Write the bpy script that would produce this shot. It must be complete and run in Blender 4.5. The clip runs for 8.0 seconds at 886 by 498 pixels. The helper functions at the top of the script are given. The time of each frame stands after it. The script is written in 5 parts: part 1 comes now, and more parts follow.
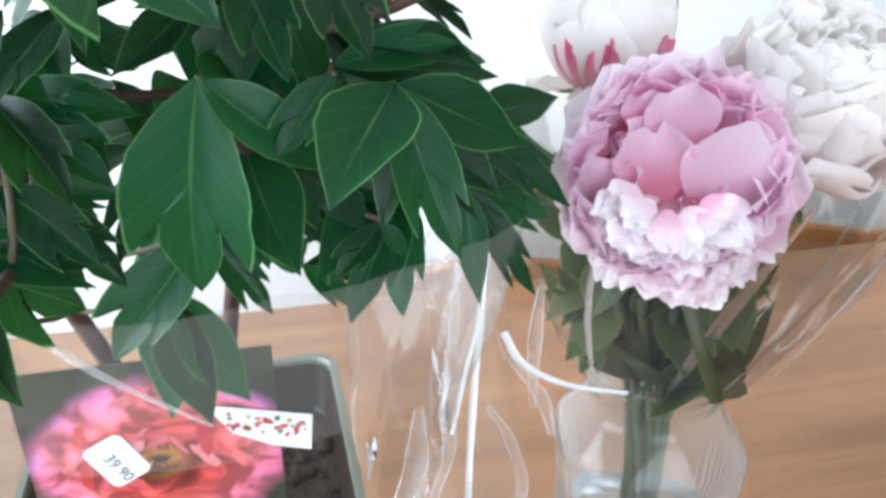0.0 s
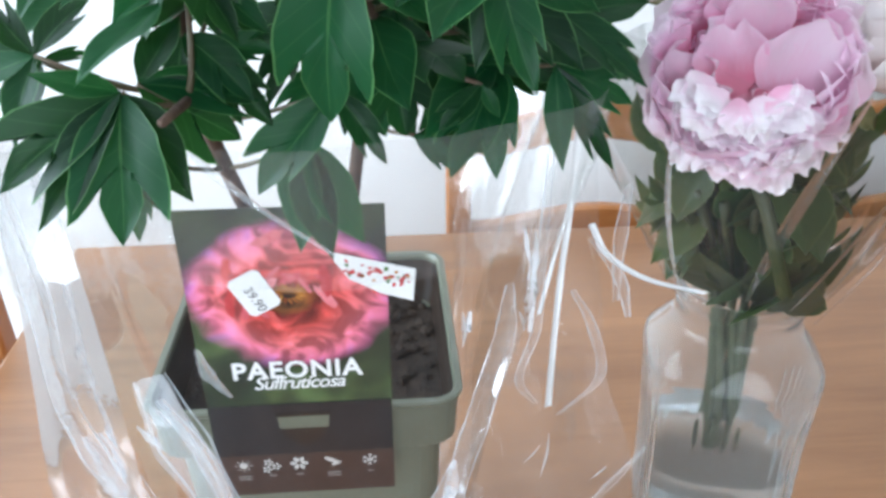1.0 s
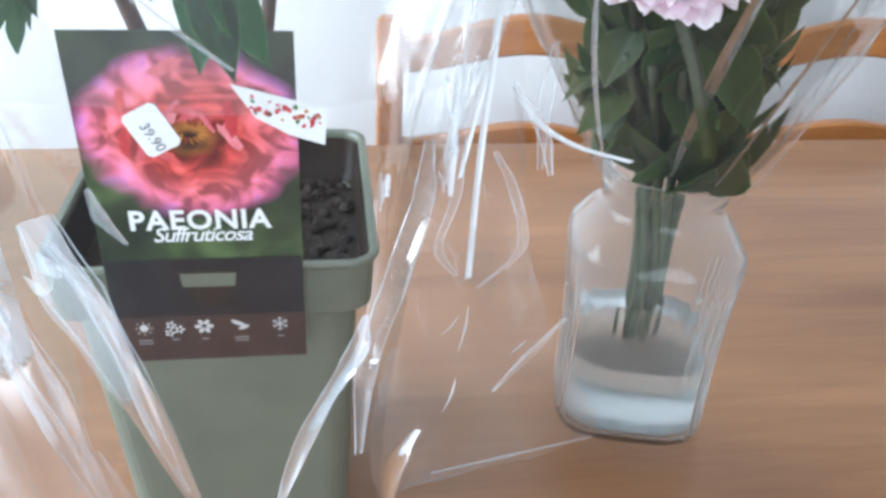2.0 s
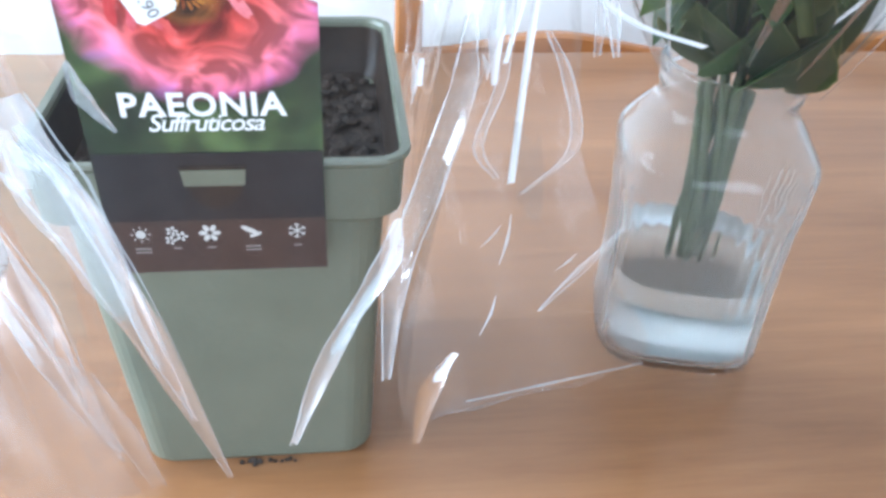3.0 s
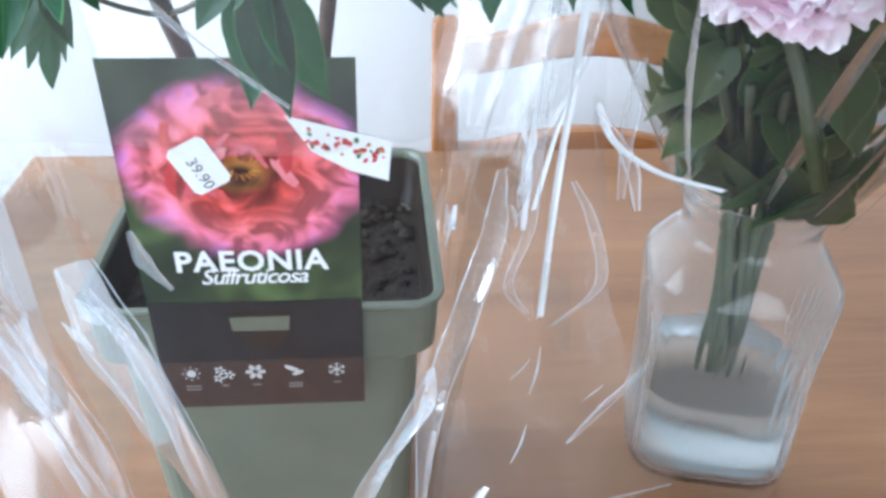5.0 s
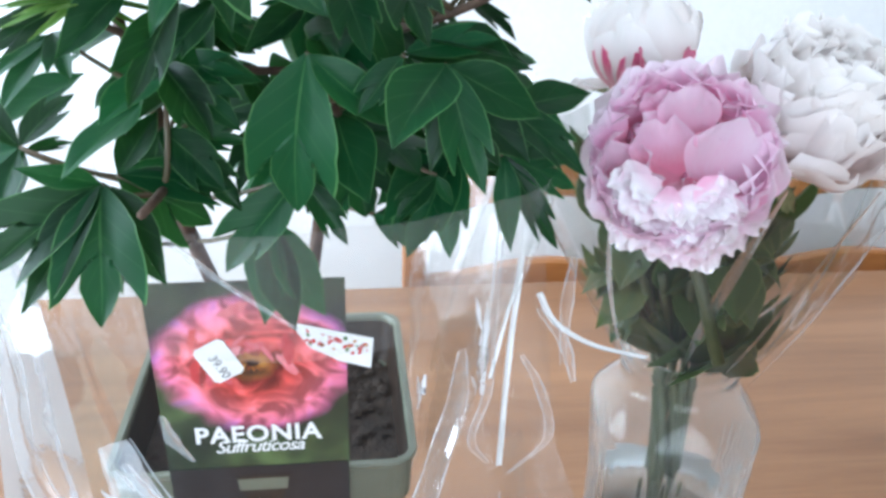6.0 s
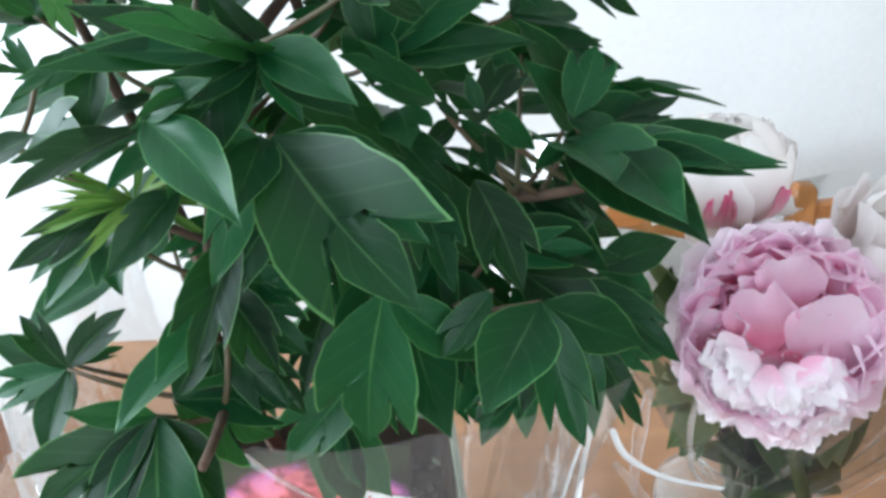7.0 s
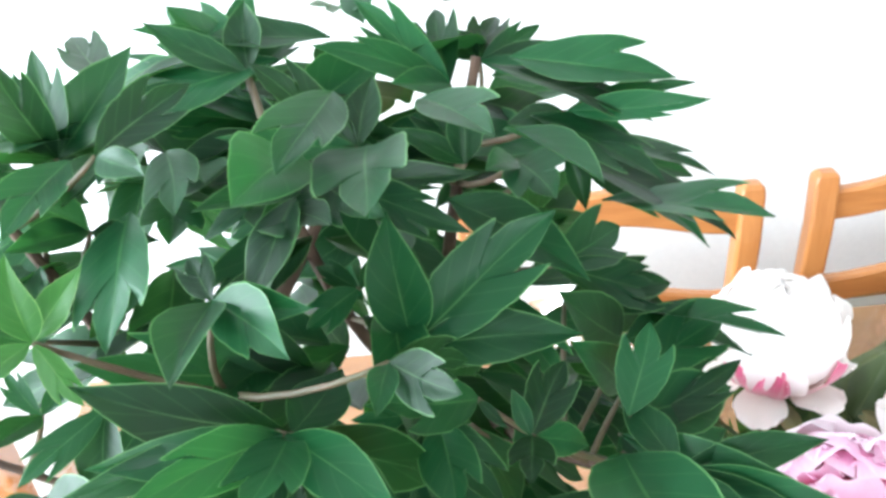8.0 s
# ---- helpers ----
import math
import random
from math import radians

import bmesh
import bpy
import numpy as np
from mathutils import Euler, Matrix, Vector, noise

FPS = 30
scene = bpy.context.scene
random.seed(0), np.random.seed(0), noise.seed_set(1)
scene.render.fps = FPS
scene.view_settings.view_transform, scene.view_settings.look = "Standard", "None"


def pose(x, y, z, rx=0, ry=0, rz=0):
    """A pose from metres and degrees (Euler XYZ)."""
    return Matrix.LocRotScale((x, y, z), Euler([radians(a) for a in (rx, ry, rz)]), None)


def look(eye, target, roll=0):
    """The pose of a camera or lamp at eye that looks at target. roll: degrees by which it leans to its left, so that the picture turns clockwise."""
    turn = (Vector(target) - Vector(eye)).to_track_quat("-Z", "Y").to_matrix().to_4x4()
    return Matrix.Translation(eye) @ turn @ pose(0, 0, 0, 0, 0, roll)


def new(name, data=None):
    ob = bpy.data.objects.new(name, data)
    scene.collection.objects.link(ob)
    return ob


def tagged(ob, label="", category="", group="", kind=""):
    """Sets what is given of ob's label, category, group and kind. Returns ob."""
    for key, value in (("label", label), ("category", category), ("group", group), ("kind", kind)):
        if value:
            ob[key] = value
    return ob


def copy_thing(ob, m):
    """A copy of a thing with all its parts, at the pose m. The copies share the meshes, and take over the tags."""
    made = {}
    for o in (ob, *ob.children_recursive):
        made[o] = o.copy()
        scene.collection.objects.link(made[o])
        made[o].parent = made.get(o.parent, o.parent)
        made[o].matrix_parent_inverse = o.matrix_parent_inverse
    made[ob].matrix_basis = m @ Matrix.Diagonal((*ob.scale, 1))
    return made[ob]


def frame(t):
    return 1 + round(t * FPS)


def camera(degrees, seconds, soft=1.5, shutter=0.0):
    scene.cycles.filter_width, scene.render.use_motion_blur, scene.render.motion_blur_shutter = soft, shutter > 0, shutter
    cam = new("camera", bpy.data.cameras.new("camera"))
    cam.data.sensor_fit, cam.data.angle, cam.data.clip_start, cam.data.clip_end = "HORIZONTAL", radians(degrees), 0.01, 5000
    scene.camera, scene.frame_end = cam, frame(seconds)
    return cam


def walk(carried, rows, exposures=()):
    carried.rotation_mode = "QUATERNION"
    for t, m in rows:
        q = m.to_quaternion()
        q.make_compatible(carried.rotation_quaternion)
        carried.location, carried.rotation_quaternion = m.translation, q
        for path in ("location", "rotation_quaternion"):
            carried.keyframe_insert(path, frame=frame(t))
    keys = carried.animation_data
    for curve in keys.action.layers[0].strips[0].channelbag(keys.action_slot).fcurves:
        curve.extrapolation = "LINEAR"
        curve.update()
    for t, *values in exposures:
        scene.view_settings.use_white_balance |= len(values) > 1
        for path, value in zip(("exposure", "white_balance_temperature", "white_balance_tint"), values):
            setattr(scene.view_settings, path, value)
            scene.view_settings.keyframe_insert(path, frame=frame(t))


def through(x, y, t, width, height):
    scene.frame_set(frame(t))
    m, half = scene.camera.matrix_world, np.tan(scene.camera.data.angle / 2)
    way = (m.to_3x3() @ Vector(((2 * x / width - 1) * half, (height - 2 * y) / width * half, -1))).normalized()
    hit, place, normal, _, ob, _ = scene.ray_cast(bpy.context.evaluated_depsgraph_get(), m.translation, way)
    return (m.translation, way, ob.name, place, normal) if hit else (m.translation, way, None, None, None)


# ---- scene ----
# ---------------------------------------------------------------- camera
cam = camera(54.7, 8.0, soft=3.2)
METRES, TILT, LEAN, TURN = 0.65, -26.0, 0.0, -13.0
START = (0.0499, -0.3058, 0.5149)
ROWS = [
    (0.0, 0.0, 0.0, 0.0, 0.0, 0.0, 0.0),
    (0.5, -0.0094, -0.0415, -0.0294, 4.02, -0.88, -2.3),
    (1.0, 0.0239, -0.0809, -0.0628, 8.12, -2.31, -3.51),
    (1.5, 0.0414, -0.0695, -0.1098, 7.7, -4.93, -3.97),
    (2.0, 0.0417, -0.051, -0.1403, 3.95, -5.16, -4.84),
    (3.5, 0.002, 0.0812, -0.1688, 5.28, -11.38, -5.1),
    (4.0, -0.003, 0.091, -0.1492, 5.67, -10.7, -4.84),
    (5.5, 0.0311, -0.058, -0.0827, 7.57, -2.63, -4.88),
    (6.0, 0.0276, -0.1212, -0.0396, 5.18, 0.74, -3.89),
    (6.5, 0.0165, -0.1292, 0.0066, 5.37, 1.79, -3.32),
    (7.0, -0.0164, -0.0766, 0.0943, 7.1, -1.33, -3.83),
    (7.5, -0.0454, -0.0338, 0.2, 7.52, -4.5, -2.11),
    (8.0, -0.0479, -0.0291, 0.2789, 7.3, -6.62, -0.97),
]
walk(cam, [(t, pose(*START, TILT, LEAN, TURN) @ pose(METRES * x, METRES * y, METRES * z, 90 + pitch, roll, yaw))
           for t, x, y, z, yaw, pitch, roll in ROWS],
     exposures=[(0.0, 0.2, 5900, 6), (0.5, 0.3, 5900, 6), (1.0, -0.03, 5800, 6), (2.0, -0.02, 5650, 6), (3.5, 0.36, 5300, 6), (4.2, 0.18, 5250, 6), (5.5, -0.1, 5600, 6), (6.5, 0.23, 5700, 5), (7.3, -0.2, 6050, 5), (7.6, -0.12, 6050, 5), (8.0, 0.98, 6100, 5)])

# ---------------------------------------------------------------- light
world = bpy.data.worlds.new("sky")
scene.world = world
world.use_nodes = True
wn = world.node_tree.nodes
sky = wn.new("ShaderNodeTexSky")
sky.sky_type, sky.sun_disc = "NISHITA", False
sky.sun_elevation, sky.sun_rotation = radians(38), radians(250)
world.node_tree.links.new(sky.outputs[0], wn["Background"].inputs[0])
wn["Background"].inputs[1].default_value = 0.12


def area_light(name, eye, target, wide, high, watts, colour):
    lamp = bpy.data.lights.new(name, "AREA")
    lamp.shape, lamp.size, lamp.size_y, lamp.energy, lamp.color = "RECTANGLE", wide, high, watts, colour
    ob = new(name, lamp)
    ob.matrix_world = look(eye, target)
    return ob


# daylight from the left window, and an added fill lamp behind the camera
area_light("window_daylight", (-1.47, 0.05, 0.72), (0.5, 0.05, 0.45), 1.5, 1.25, 80, (0.86, 0.94, 1.0))
area_light("rear_fill_light", (0.2, -2.17, 0.85), (0.2, 0.0, 0.3), 1.5, 1.25, 40, (0.90, 0.96, 1.0))
# ---------------------------------------------------------------- materials
def nodes_of(name):
    m = bpy.data.materials.new(name)
    m.use_nodes = True
    t = m.node_tree
    return m, t, t.nodes["Principled BSDF"], t.nodes["Material Output"]


def ramp(t, fac, stops):
    r = t.nodes.new("ShaderNodeValToRGB")
    e = r.color_ramp.elements
    while len(e) < len(stops):
        e.new(0.5)
    for k, (p, c) in zip(e, stops):
        k.position, k.color = p, (*c, 1)
    t.links.new(fac, r.inputs[0])
    return r.outputs[0]


def coords(t, scale=(1, 1, 1), what="Object"):
    c, m = t.nodes.new("ShaderNodeTexCoord"), t.nodes.new("ShaderNodeMapping")
    m.inputs["Scale"].default_value = scale
    t.links.new(c.outputs[what], m.inputs[0])
    return m.outputs[0]


def noise_of(t, vec, scale, detail=4.0, rough=0.55, distort=0.0):
    n = t.nodes.new("ShaderNodeTexNoise")
    n.inputs["Scale"].default_value, n.inputs["Detail"].default_value = scale, detail
    n.inputs["Roughness"].default_value, n.inputs["Distortion"].default_value = rough, distort
    if vec is not None:
        t.links.new(vec, n.inputs["Vector"])
    return n.outputs["Fac"]


def mixed(t, fac, a, b, blend="MIX"):
    m = t.nodes.new("ShaderNodeMix")
    m.data_type, m.blend_type = "RGBA", blend
    for socket, v in ((m.inputs["Factor"], fac), (m.inputs["A"], a), (m.inputs["B"], b)):
        if isinstance(v, (int, float)):
            socket.default_value = v
        elif isinstance(v, tuple):
            socket.default_value = (*v, 1)
        else:
            t.links.new(v, socket)
    return m.outputs["Result"]


def sums(t, op, a, b=0.0):
    m = t.nodes.new("ShaderNodeMath")
    m.operation = op
    for socket, v in ((m.inputs[0], a), (m.inputs[1], b)):
        if isinstance(v, (int, float)):
            socket.default_value = v
        else:
            t.links.new(v, socket)
    return m.outputs[0]


def bump(t, bsdf, height, strength, distance=0.002):
    b = t.nodes.new("ShaderNodeBump")
    b.inputs["Strength"].default_value, b.inputs["Distance"].default_value = strength, distance
    t.links.new(height, b.inputs["Height"])
    t.links.new(b.outputs[0], bsdf.inputs["Normal"])


def surface(name, dark, light, rough, scale, grain=6.0, bumps=0.15, metal=0.0, stretch=(1, 1, 1), depth=0.001):
    """Two tones that mix in blotches and in fine grain, with a fine relief."""
    m, t, b, _ = nodes_of(name)
    v = coords(t, stretch)
    big, fine = noise_of(t, v, scale), noise_of(t, v, scale * grain, 6.0)
    both = sums(t, "ADD", sums(t, "MULTIPLY", big, 0.6), sums(t, "MULTIPLY", fine, 0.4))
    t.links.new(ramp(t, both, [(0.32, dark), (0.68, light)]), b.inputs["Base Color"])
    b.inputs["Roughness"].default_value, b.inputs["Metallic"].default_value = rough, metal
    bump(t, b, fine, bumps, depth)
    return m


def wood(name, dark, light, rough, axis, coat=0.0, fine=1.0, staves=0.0):
    """Grain that runs along an axis."""
    m, t, b, _ = nodes_of(name)
    s = [14.0, 14.0, 14.0]
    s[axis] = 1.1
    v = coords(t, tuple(s))
    rings = noise_of(t, v, 2.2 * fine, 5.0, 0.6, 1.2)
    fibre = noise_of(t, coords(t, tuple(k * 9 for k in s)), 2.0 * fine, 5.0, 0.7)
    tone = sums(t, "ADD", sums(t, "MULTIPLY", rings, 0.72), sums(t, "MULTIPLY", fibre, 0.28))
    if staves:
        # broad boards and worn places of another tone
        s[axis] = 3.0
        broad = noise_of(t, coords(t, tuple(k * 0.5 for k in s)), 1.0, 2.0, 0.5, 0.4)
        tone = sums(t, "ADD", sums(t, "MULTIPLY", tone, 1.0 - staves), sums(t, "MULTIPLY", broad, staves))
    base = ramp(t, tone, [(0.3, dark), (0.5, tuple((p + q) / 2 for p, q in zip(dark, light))), (0.7, light)])
    t.links.new(base, b.inputs["Base Color"])
    t.links.new(sums(t, "ADD", sums(t, "MULTIPLY", fibre, 0.16), rough - 0.08), b.inputs["Roughness"])
    b.inputs["Coat Weight"].default_value, b.inputs["Coat Roughness"].default_value = coat, 0.22
    bump(t, b, fibre, 0.12, 0.0006)
    return m


def leaf_material(name, deep, fresh, edge, rough=0.42):
    """Leaf skin: paler midrib, side veins and margin, light shining through."""
    m, t, b, out = nodes_of(name)
    uv = t.nodes.new("ShaderNodeSeparateXYZ")
    c = t.nodes.new("ShaderNodeTexCoord")
    t.links.new(c.outputs["UV"], uv.inputs[0])
    across, along = uv.outputs[0], uv.outputs[1]
    info = t.nodes.new("ShaderNodeObjectInfo")
    blotch = noise_of(t, coords(t), 28.0, 3.0)
    tone = sums(t, "ADD", sums(t, "MULTIPLY", blotch, 0.5), sums(t, "MULTIPLY", info.outputs["Random"], 0.5))
    base = ramp(t, tone, [(0.25, deep), (0.75, fresh)])
    vein = sums(t, "SINE", sums(t, "MULTIPLY", sums(t, "SUBTRACT", along, sums(t, "MULTIPLY", across, 0.30)), 38.0))
    base = mixed(t, sums(t, "MULTIPLY", sums(t, "GREATER_THAN", vein, 0.955), 0.07), base, edge)
    base = mixed(t, sums(t, "MULTIPLY", sums(t, "LESS_THAN", across, 0.03), 0.32), base, edge)
    base = mixed(t, sums(t, "MULTIPLY", sums(t, "GREATER_THAN", across, 0.962), 0.62), base, edge)
    t.links.new(base, b.inputs["Base Color"])
    b.inputs["Roughness"].default_value = rough
    b.inputs["Specular IOR Level"].default_value = 0.20
    relief = sums(t, "ADD", sums(t, "MULTIPLY", vein, 0.045), blotch)
    bump(t, b, relief, 0.25, 0.0012)
    shine = t.nodes.new("ShaderNodeBsdfTranslucent")
    t.links.new(mixed(t, 0.5, base, (0.10, 0.34, 0.05)), shine.inputs["Color"])
    mix = t.nodes.new("ShaderNodeMixShader")
    mix.inputs[0].default_value = 0.17
    t.links.new(b.outputs[0], mix.inputs[1])
    t.links.new(shine.outputs[0], mix.inputs[2])
    t.links.new(mix.outputs[0], out.inputs["Surface"])
    return m


def petal_material(name, foot, blade, rim, streaks=0.35, through=0.62):
    """Petal skin: deeper at the foot, pale at the rim, light shining through."""
    m, t, b, out = nodes_of(name)
    uv = t.nodes.new("ShaderNodeSeparateXYZ")
    c = t.nodes.new("ShaderNodeTexCoord")
    t.links.new(c.outputs["UV"], uv.inputs[0])
    info = t.nodes.new("ShaderNodeObjectInfo")
    streak = noise_of(t, coords(t, (60, 6, 1), "UV"), 1.0, 4.0)
    tone = sums(t, "ADD", uv.outputs[1], sums(t, "MULTIPLY", sums(t, "SUBTRACT", streak, 0.5), streaks))
    tone = sums(t, "ADD", tone, sums(t, "MULTIPLY", sums(t, "SUBTRACT", info.outputs["Random"], 0.5), 0.3))
    base = ramp(t, tone, [(0.12, foot), (0.5, blade), (0.95, rim)])
    t.links.new(base, b.inputs["Base Color"])
    b.inputs["Roughness"].default_value = 0.6
    b.inputs["Specular IOR Level"].default_value = 0.3
    bump(t, b, streak, 0.2, 0.0008)
    shine = t.nodes.new("ShaderNodeBsdfTranslucent")
    t.links.new(base, shine.inputs["Color"])
    mix = t.nodes.new("ShaderNodeMixShader")
    mix.inputs[0].default_value = through
    t.links.new(b.outputs[0], mix.inputs[1])
    t.links.new(shine.outputs[0], mix.inputs[2])
    t.links.new(mix.outputs[0], out.inputs["Surface"])
    return m


def film_material(name, haze, gloss, crinkle, relief):
    """Clear wrapping film: see-through, with a sharp gloss and a little milky haze."""
    m, t, b, out = nodes_of(name)
    t.nodes.remove(b)
    clear, shine, milk = (t.nodes.new(k) for k in ("ShaderNodeBsdfTransparent", "ShaderNodeBsdfGlossy", "ShaderNodeBsdfDiffuse"))
    clear.inputs[0].default_value = (0.975, 0.975, 0.97, 1)
    shine.inputs["Roughness"].default_value = 0.09
    milk.inputs[0].default_value = (0.86, 0.90, 0.95, 1)
    wave = noise_of(t, coords(t), crinkle, 5.0, 0.6, 0.6)
    bp = t.nodes.new("ShaderNodeBump")
    bp.inputs["Strength"].default_value, bp.inputs["Distance"].default_value = relief, 0.004
    t.links.new(wave, bp.inputs["Height"])
    t.links.new(bp.outputs[0], shine.inputs["Normal"])
    fr = t.nodes.new("ShaderNodeFresnel")
    fr.inputs["IOR"].default_value = 1.5
    t.links.new(bp.outputs[0], fr.inputs["Normal"])
    first, second = t.nodes.new("ShaderNodeMixShader"), t.nodes.new("ShaderNodeMixShader")
    first.inputs[0].default_value = haze
    t.links.new(clear.outputs[0], first.inputs[1])
    t.links.new(milk.outputs[0], first.inputs[2])
    t.links.new(sums(t, "MULTIPLY", fr.outputs[0], gloss), second.inputs[0])
    t.links.new(first.outputs[0], second.inputs[1])
    t.links.new(shine.outputs[0], second.inputs[2])
    t.links.new(second.outputs[0], out.inputs["Surface"])
    return m


def clear_material(name, ior, tint, rough=0.0, white_veil=0.0):
    m, t, b, out = nodes_of(name)
    b.inputs["Base Color"].default_value = (*tint, 1)
    b.inputs["Transmission Weight"].default_value, b.inputs["IOR"].default_value = 1.0, ior
    b.inputs["Roughness"].default_value = rough
    # white mixed in to stand for bright surroundings refracted in the body
    if white_veil:
        milk, mix = t.nodes.new("ShaderNodeBsdfTranslucent"), t.nodes.new("ShaderNodeMixShader")
        milk.inputs[0].default_value = (0.80, 0.88, 0.90, 1)
        mix.inputs[0].default_value = white_veil
        t.links.new(b.outputs[0], mix.inputs[1])
        t.links.new(milk.outputs[0], mix.inputs[2])
        t.links.new(mix.outputs[0], out.inputs["Surface"])
    return m


# darker tone given to two unseen walls to cut the fill light
UNSEEN_WALL_GREIGE = surface("fill_cut_greige", (0.27, 0.25, 0.23), (0.33, 0.31, 0.28), 0.9, 3.0, 30.0, 0.2)
PLASTER = surface("white_plaster", (0.76, 0.76, 0.76), (0.84, 0.84, 0.84), 0.9, 3.0, 30.0, 0.2)
TABLE_WOOD = wood("table_wood", (0.160, 0.063, 0.020), (0.40, 0.190, 0.078), 0.33, 0, 0.4, 1.0, 0.5)
CHAIR_WOOD = wood("chair_wood", (0.32, 0.112, 0.028), (0.46, 0.19, 0.056), 0.4, 2, 0.3, 1.4)
RAIL_WOOD = wood("rail_wood", (0.32, 0.112, 0.028), (0.46, 0.19, 0.056), 0.4, 0, 0.3, 1.4)
FLOOR_WOOD = wood("floor_wood", (0.28, 0.15, 0.07), (0.42, 0.25, 0.13), 0.45, 0)
POT_PLASTIC = surface("sage_plastic", (0.118, 0.125, 0.09), (0.155, 0.162, 0.118), 0.38, 30.0, 20.0, 0.06)
# shade of the pot's inside, put into the colour; the plastic itself is sage
POT_INSIDE = surface("shaded_inside_plastic", (0.010, 0.006, 0.004), (0.034, 0.020, 0.012), 0.42, 50.0, 6.0, 0.2)
SOIL = surface("peat", (0.012, 0.008, 0.006), (0.06, 0.04, 0.028), 0.95, 120.0, 3.0, 1.0, depth=0.004)
BARK = surface("bark", (0.035, 0.02, 0.013), (0.11, 0.065, 0.042), 0.85, 60.0, 5.0, 0.6)
TWIG = surface("green_twig", (0.045, 0.055, 0.018), (0.11, 0.06, 0.038), 0.6, 40.0, 5.0, 0.2)
LEAF = leaf_material("peony_leaf", (0.0018, 0.014, 0.0045), (0.009, 0.064, 0.021), (0.11, 0.25, 0.08), 0.42)
# young leaves at the left, the window's backlight put into the brighter green
BACKLIT_LEAF = leaf_material("backlit_leaf", (0.02, 0.075, 0.016), (0.05, 0.16, 0.03), (0.20, 0.34, 0.10))
YOUNG_LEAF = leaf_material("young_leaf", (0.06, 0.14, 0.025), (0.15, 0.26, 0.05), (0.34, 0.42, 0.12))
BOUQUET_LEAF = leaf_material("bouquet_leaf", (0.018, 0.034, 0.012), (0.065, 0.075, 0.026), (0.14, 0.15, 0.06))
PINK = petal_material("pink_petal", (0.86, 0.28, 0.42), (0.94, 0.63, 0.78), (0.96, 0.84, 0.92))
PINK_FRILL = petal_material("pale_frill", (0.90, 0.50, 0.66), (0.97, 0.79, 0.88), (0.99, 0.93, 0.96), 0.35, 0.4)
WHITE_FRILL = petal_material("white_frill", (0.94, 0.72, 0.82), (0.98, 0.90, 0.94), (0.99, 0.97, 0.98), 0.35, 0.42)
DEEP_PINK = petal_material("deep_pink_petal", (0.66, 0.06, 0.16), (0.86, 0.30, 0.47), (0.94, 0.56, 0.72))
BLUSH = petal_material("blush_petal", (0.94, 0.76, 0.73), (0.96, 0.88, 0.85), (0.97, 0.93, 0.91), 0.35, 0.42)
CREAM = petal_material("cream_petal", (0.93, 0.74, 0.72), (0.96, 0.86, 0.84), (0.98, 0.94, 0.93), 0.35, 0.42)
CRIMSON = petal_material("flamed_petal", (0.95, 0.84, 0.83), (0.92, 0.66, 0.70), (0.74, 0.18, 0.33), 0.5)
FILM = film_material("wrapping_film", 0.008, 0.28, 20.0, 0.28)
SLEEVE = film_material("bouquet_film", 0.022, 0.35, 16.0, 0.1)
COLLAR = film_material("hem_haze_film", 0.06, 0.4, 22.0, 0.3)
VEIL = film_material("folded_film", 0.26, 0.6, 26.0, 0.2)
THIN = film_material("thin_fold_film", 0.09, 0.22, 30.0, 0.3)
# window highlights on the film, put in as milky white
PAINTED_GLINT = film_material("painted_glint_film", 0.55, 0.9, 40.0, 0.4)
# heavy milky white, put into the film to brighten the left side
BRIGHT_HAZE = film_material("bright_haze_film", 0.30, 0.7, 14.0, 0.35)
SLACK = film_material("slack_film", 0.045, 0.2, 14.0, 0.35)
# milky white that stands for the highlights on the film's creases
CREASE = film_material("crease_highlight_film", 0.30, 0.4, 30.0, 0.2)
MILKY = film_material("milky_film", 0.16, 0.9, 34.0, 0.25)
# jar and water: their pale refracted light is put in as white
GLASS = clear_material("jar_glass", 1.26, (0.985, 0.99, 0.99), 0.045, 0.07)
WATER = clear_material("water", 1.33, (0.96, 0.985, 0.985), 0.12, 0.22)
WINDOW_PAINT = surface("window_paint", (0.78, 0.78, 0.77), (0.83, 0.83, 0.82), 0.4, 8.0)
RIBBON = surface("white_ribbon", (0.72, 0.72, 0.72), (0.82, 0.82, 0.82), 0.35, 40.0, 6.0, 0.1)
PAPER = surface("white_paper", (0.80, 0.80, 0.80), (0.86, 0.86, 0.86), 0.6, 60.0)
INK = surface("grey_ink", (0.12, 0.12, 0.13), (0.17, 0.17, 0.18), 0.6, 60.0)
PRINT_WHITE = surface("white_print", (0.80, 0.80, 0.80), (0.87, 0.87, 0.87), 0.4, 60.0)
PRINT_RED = surface("red_print", (0.50, 0.03, 0.04), (0.62, 0.06, 0.06), 0.4, 90.0)
PRINT_BROWN = surface("brown_print", (0.040, 0.022, 0.018), (0.060, 0.035, 0.028), 0.35, 60.0)


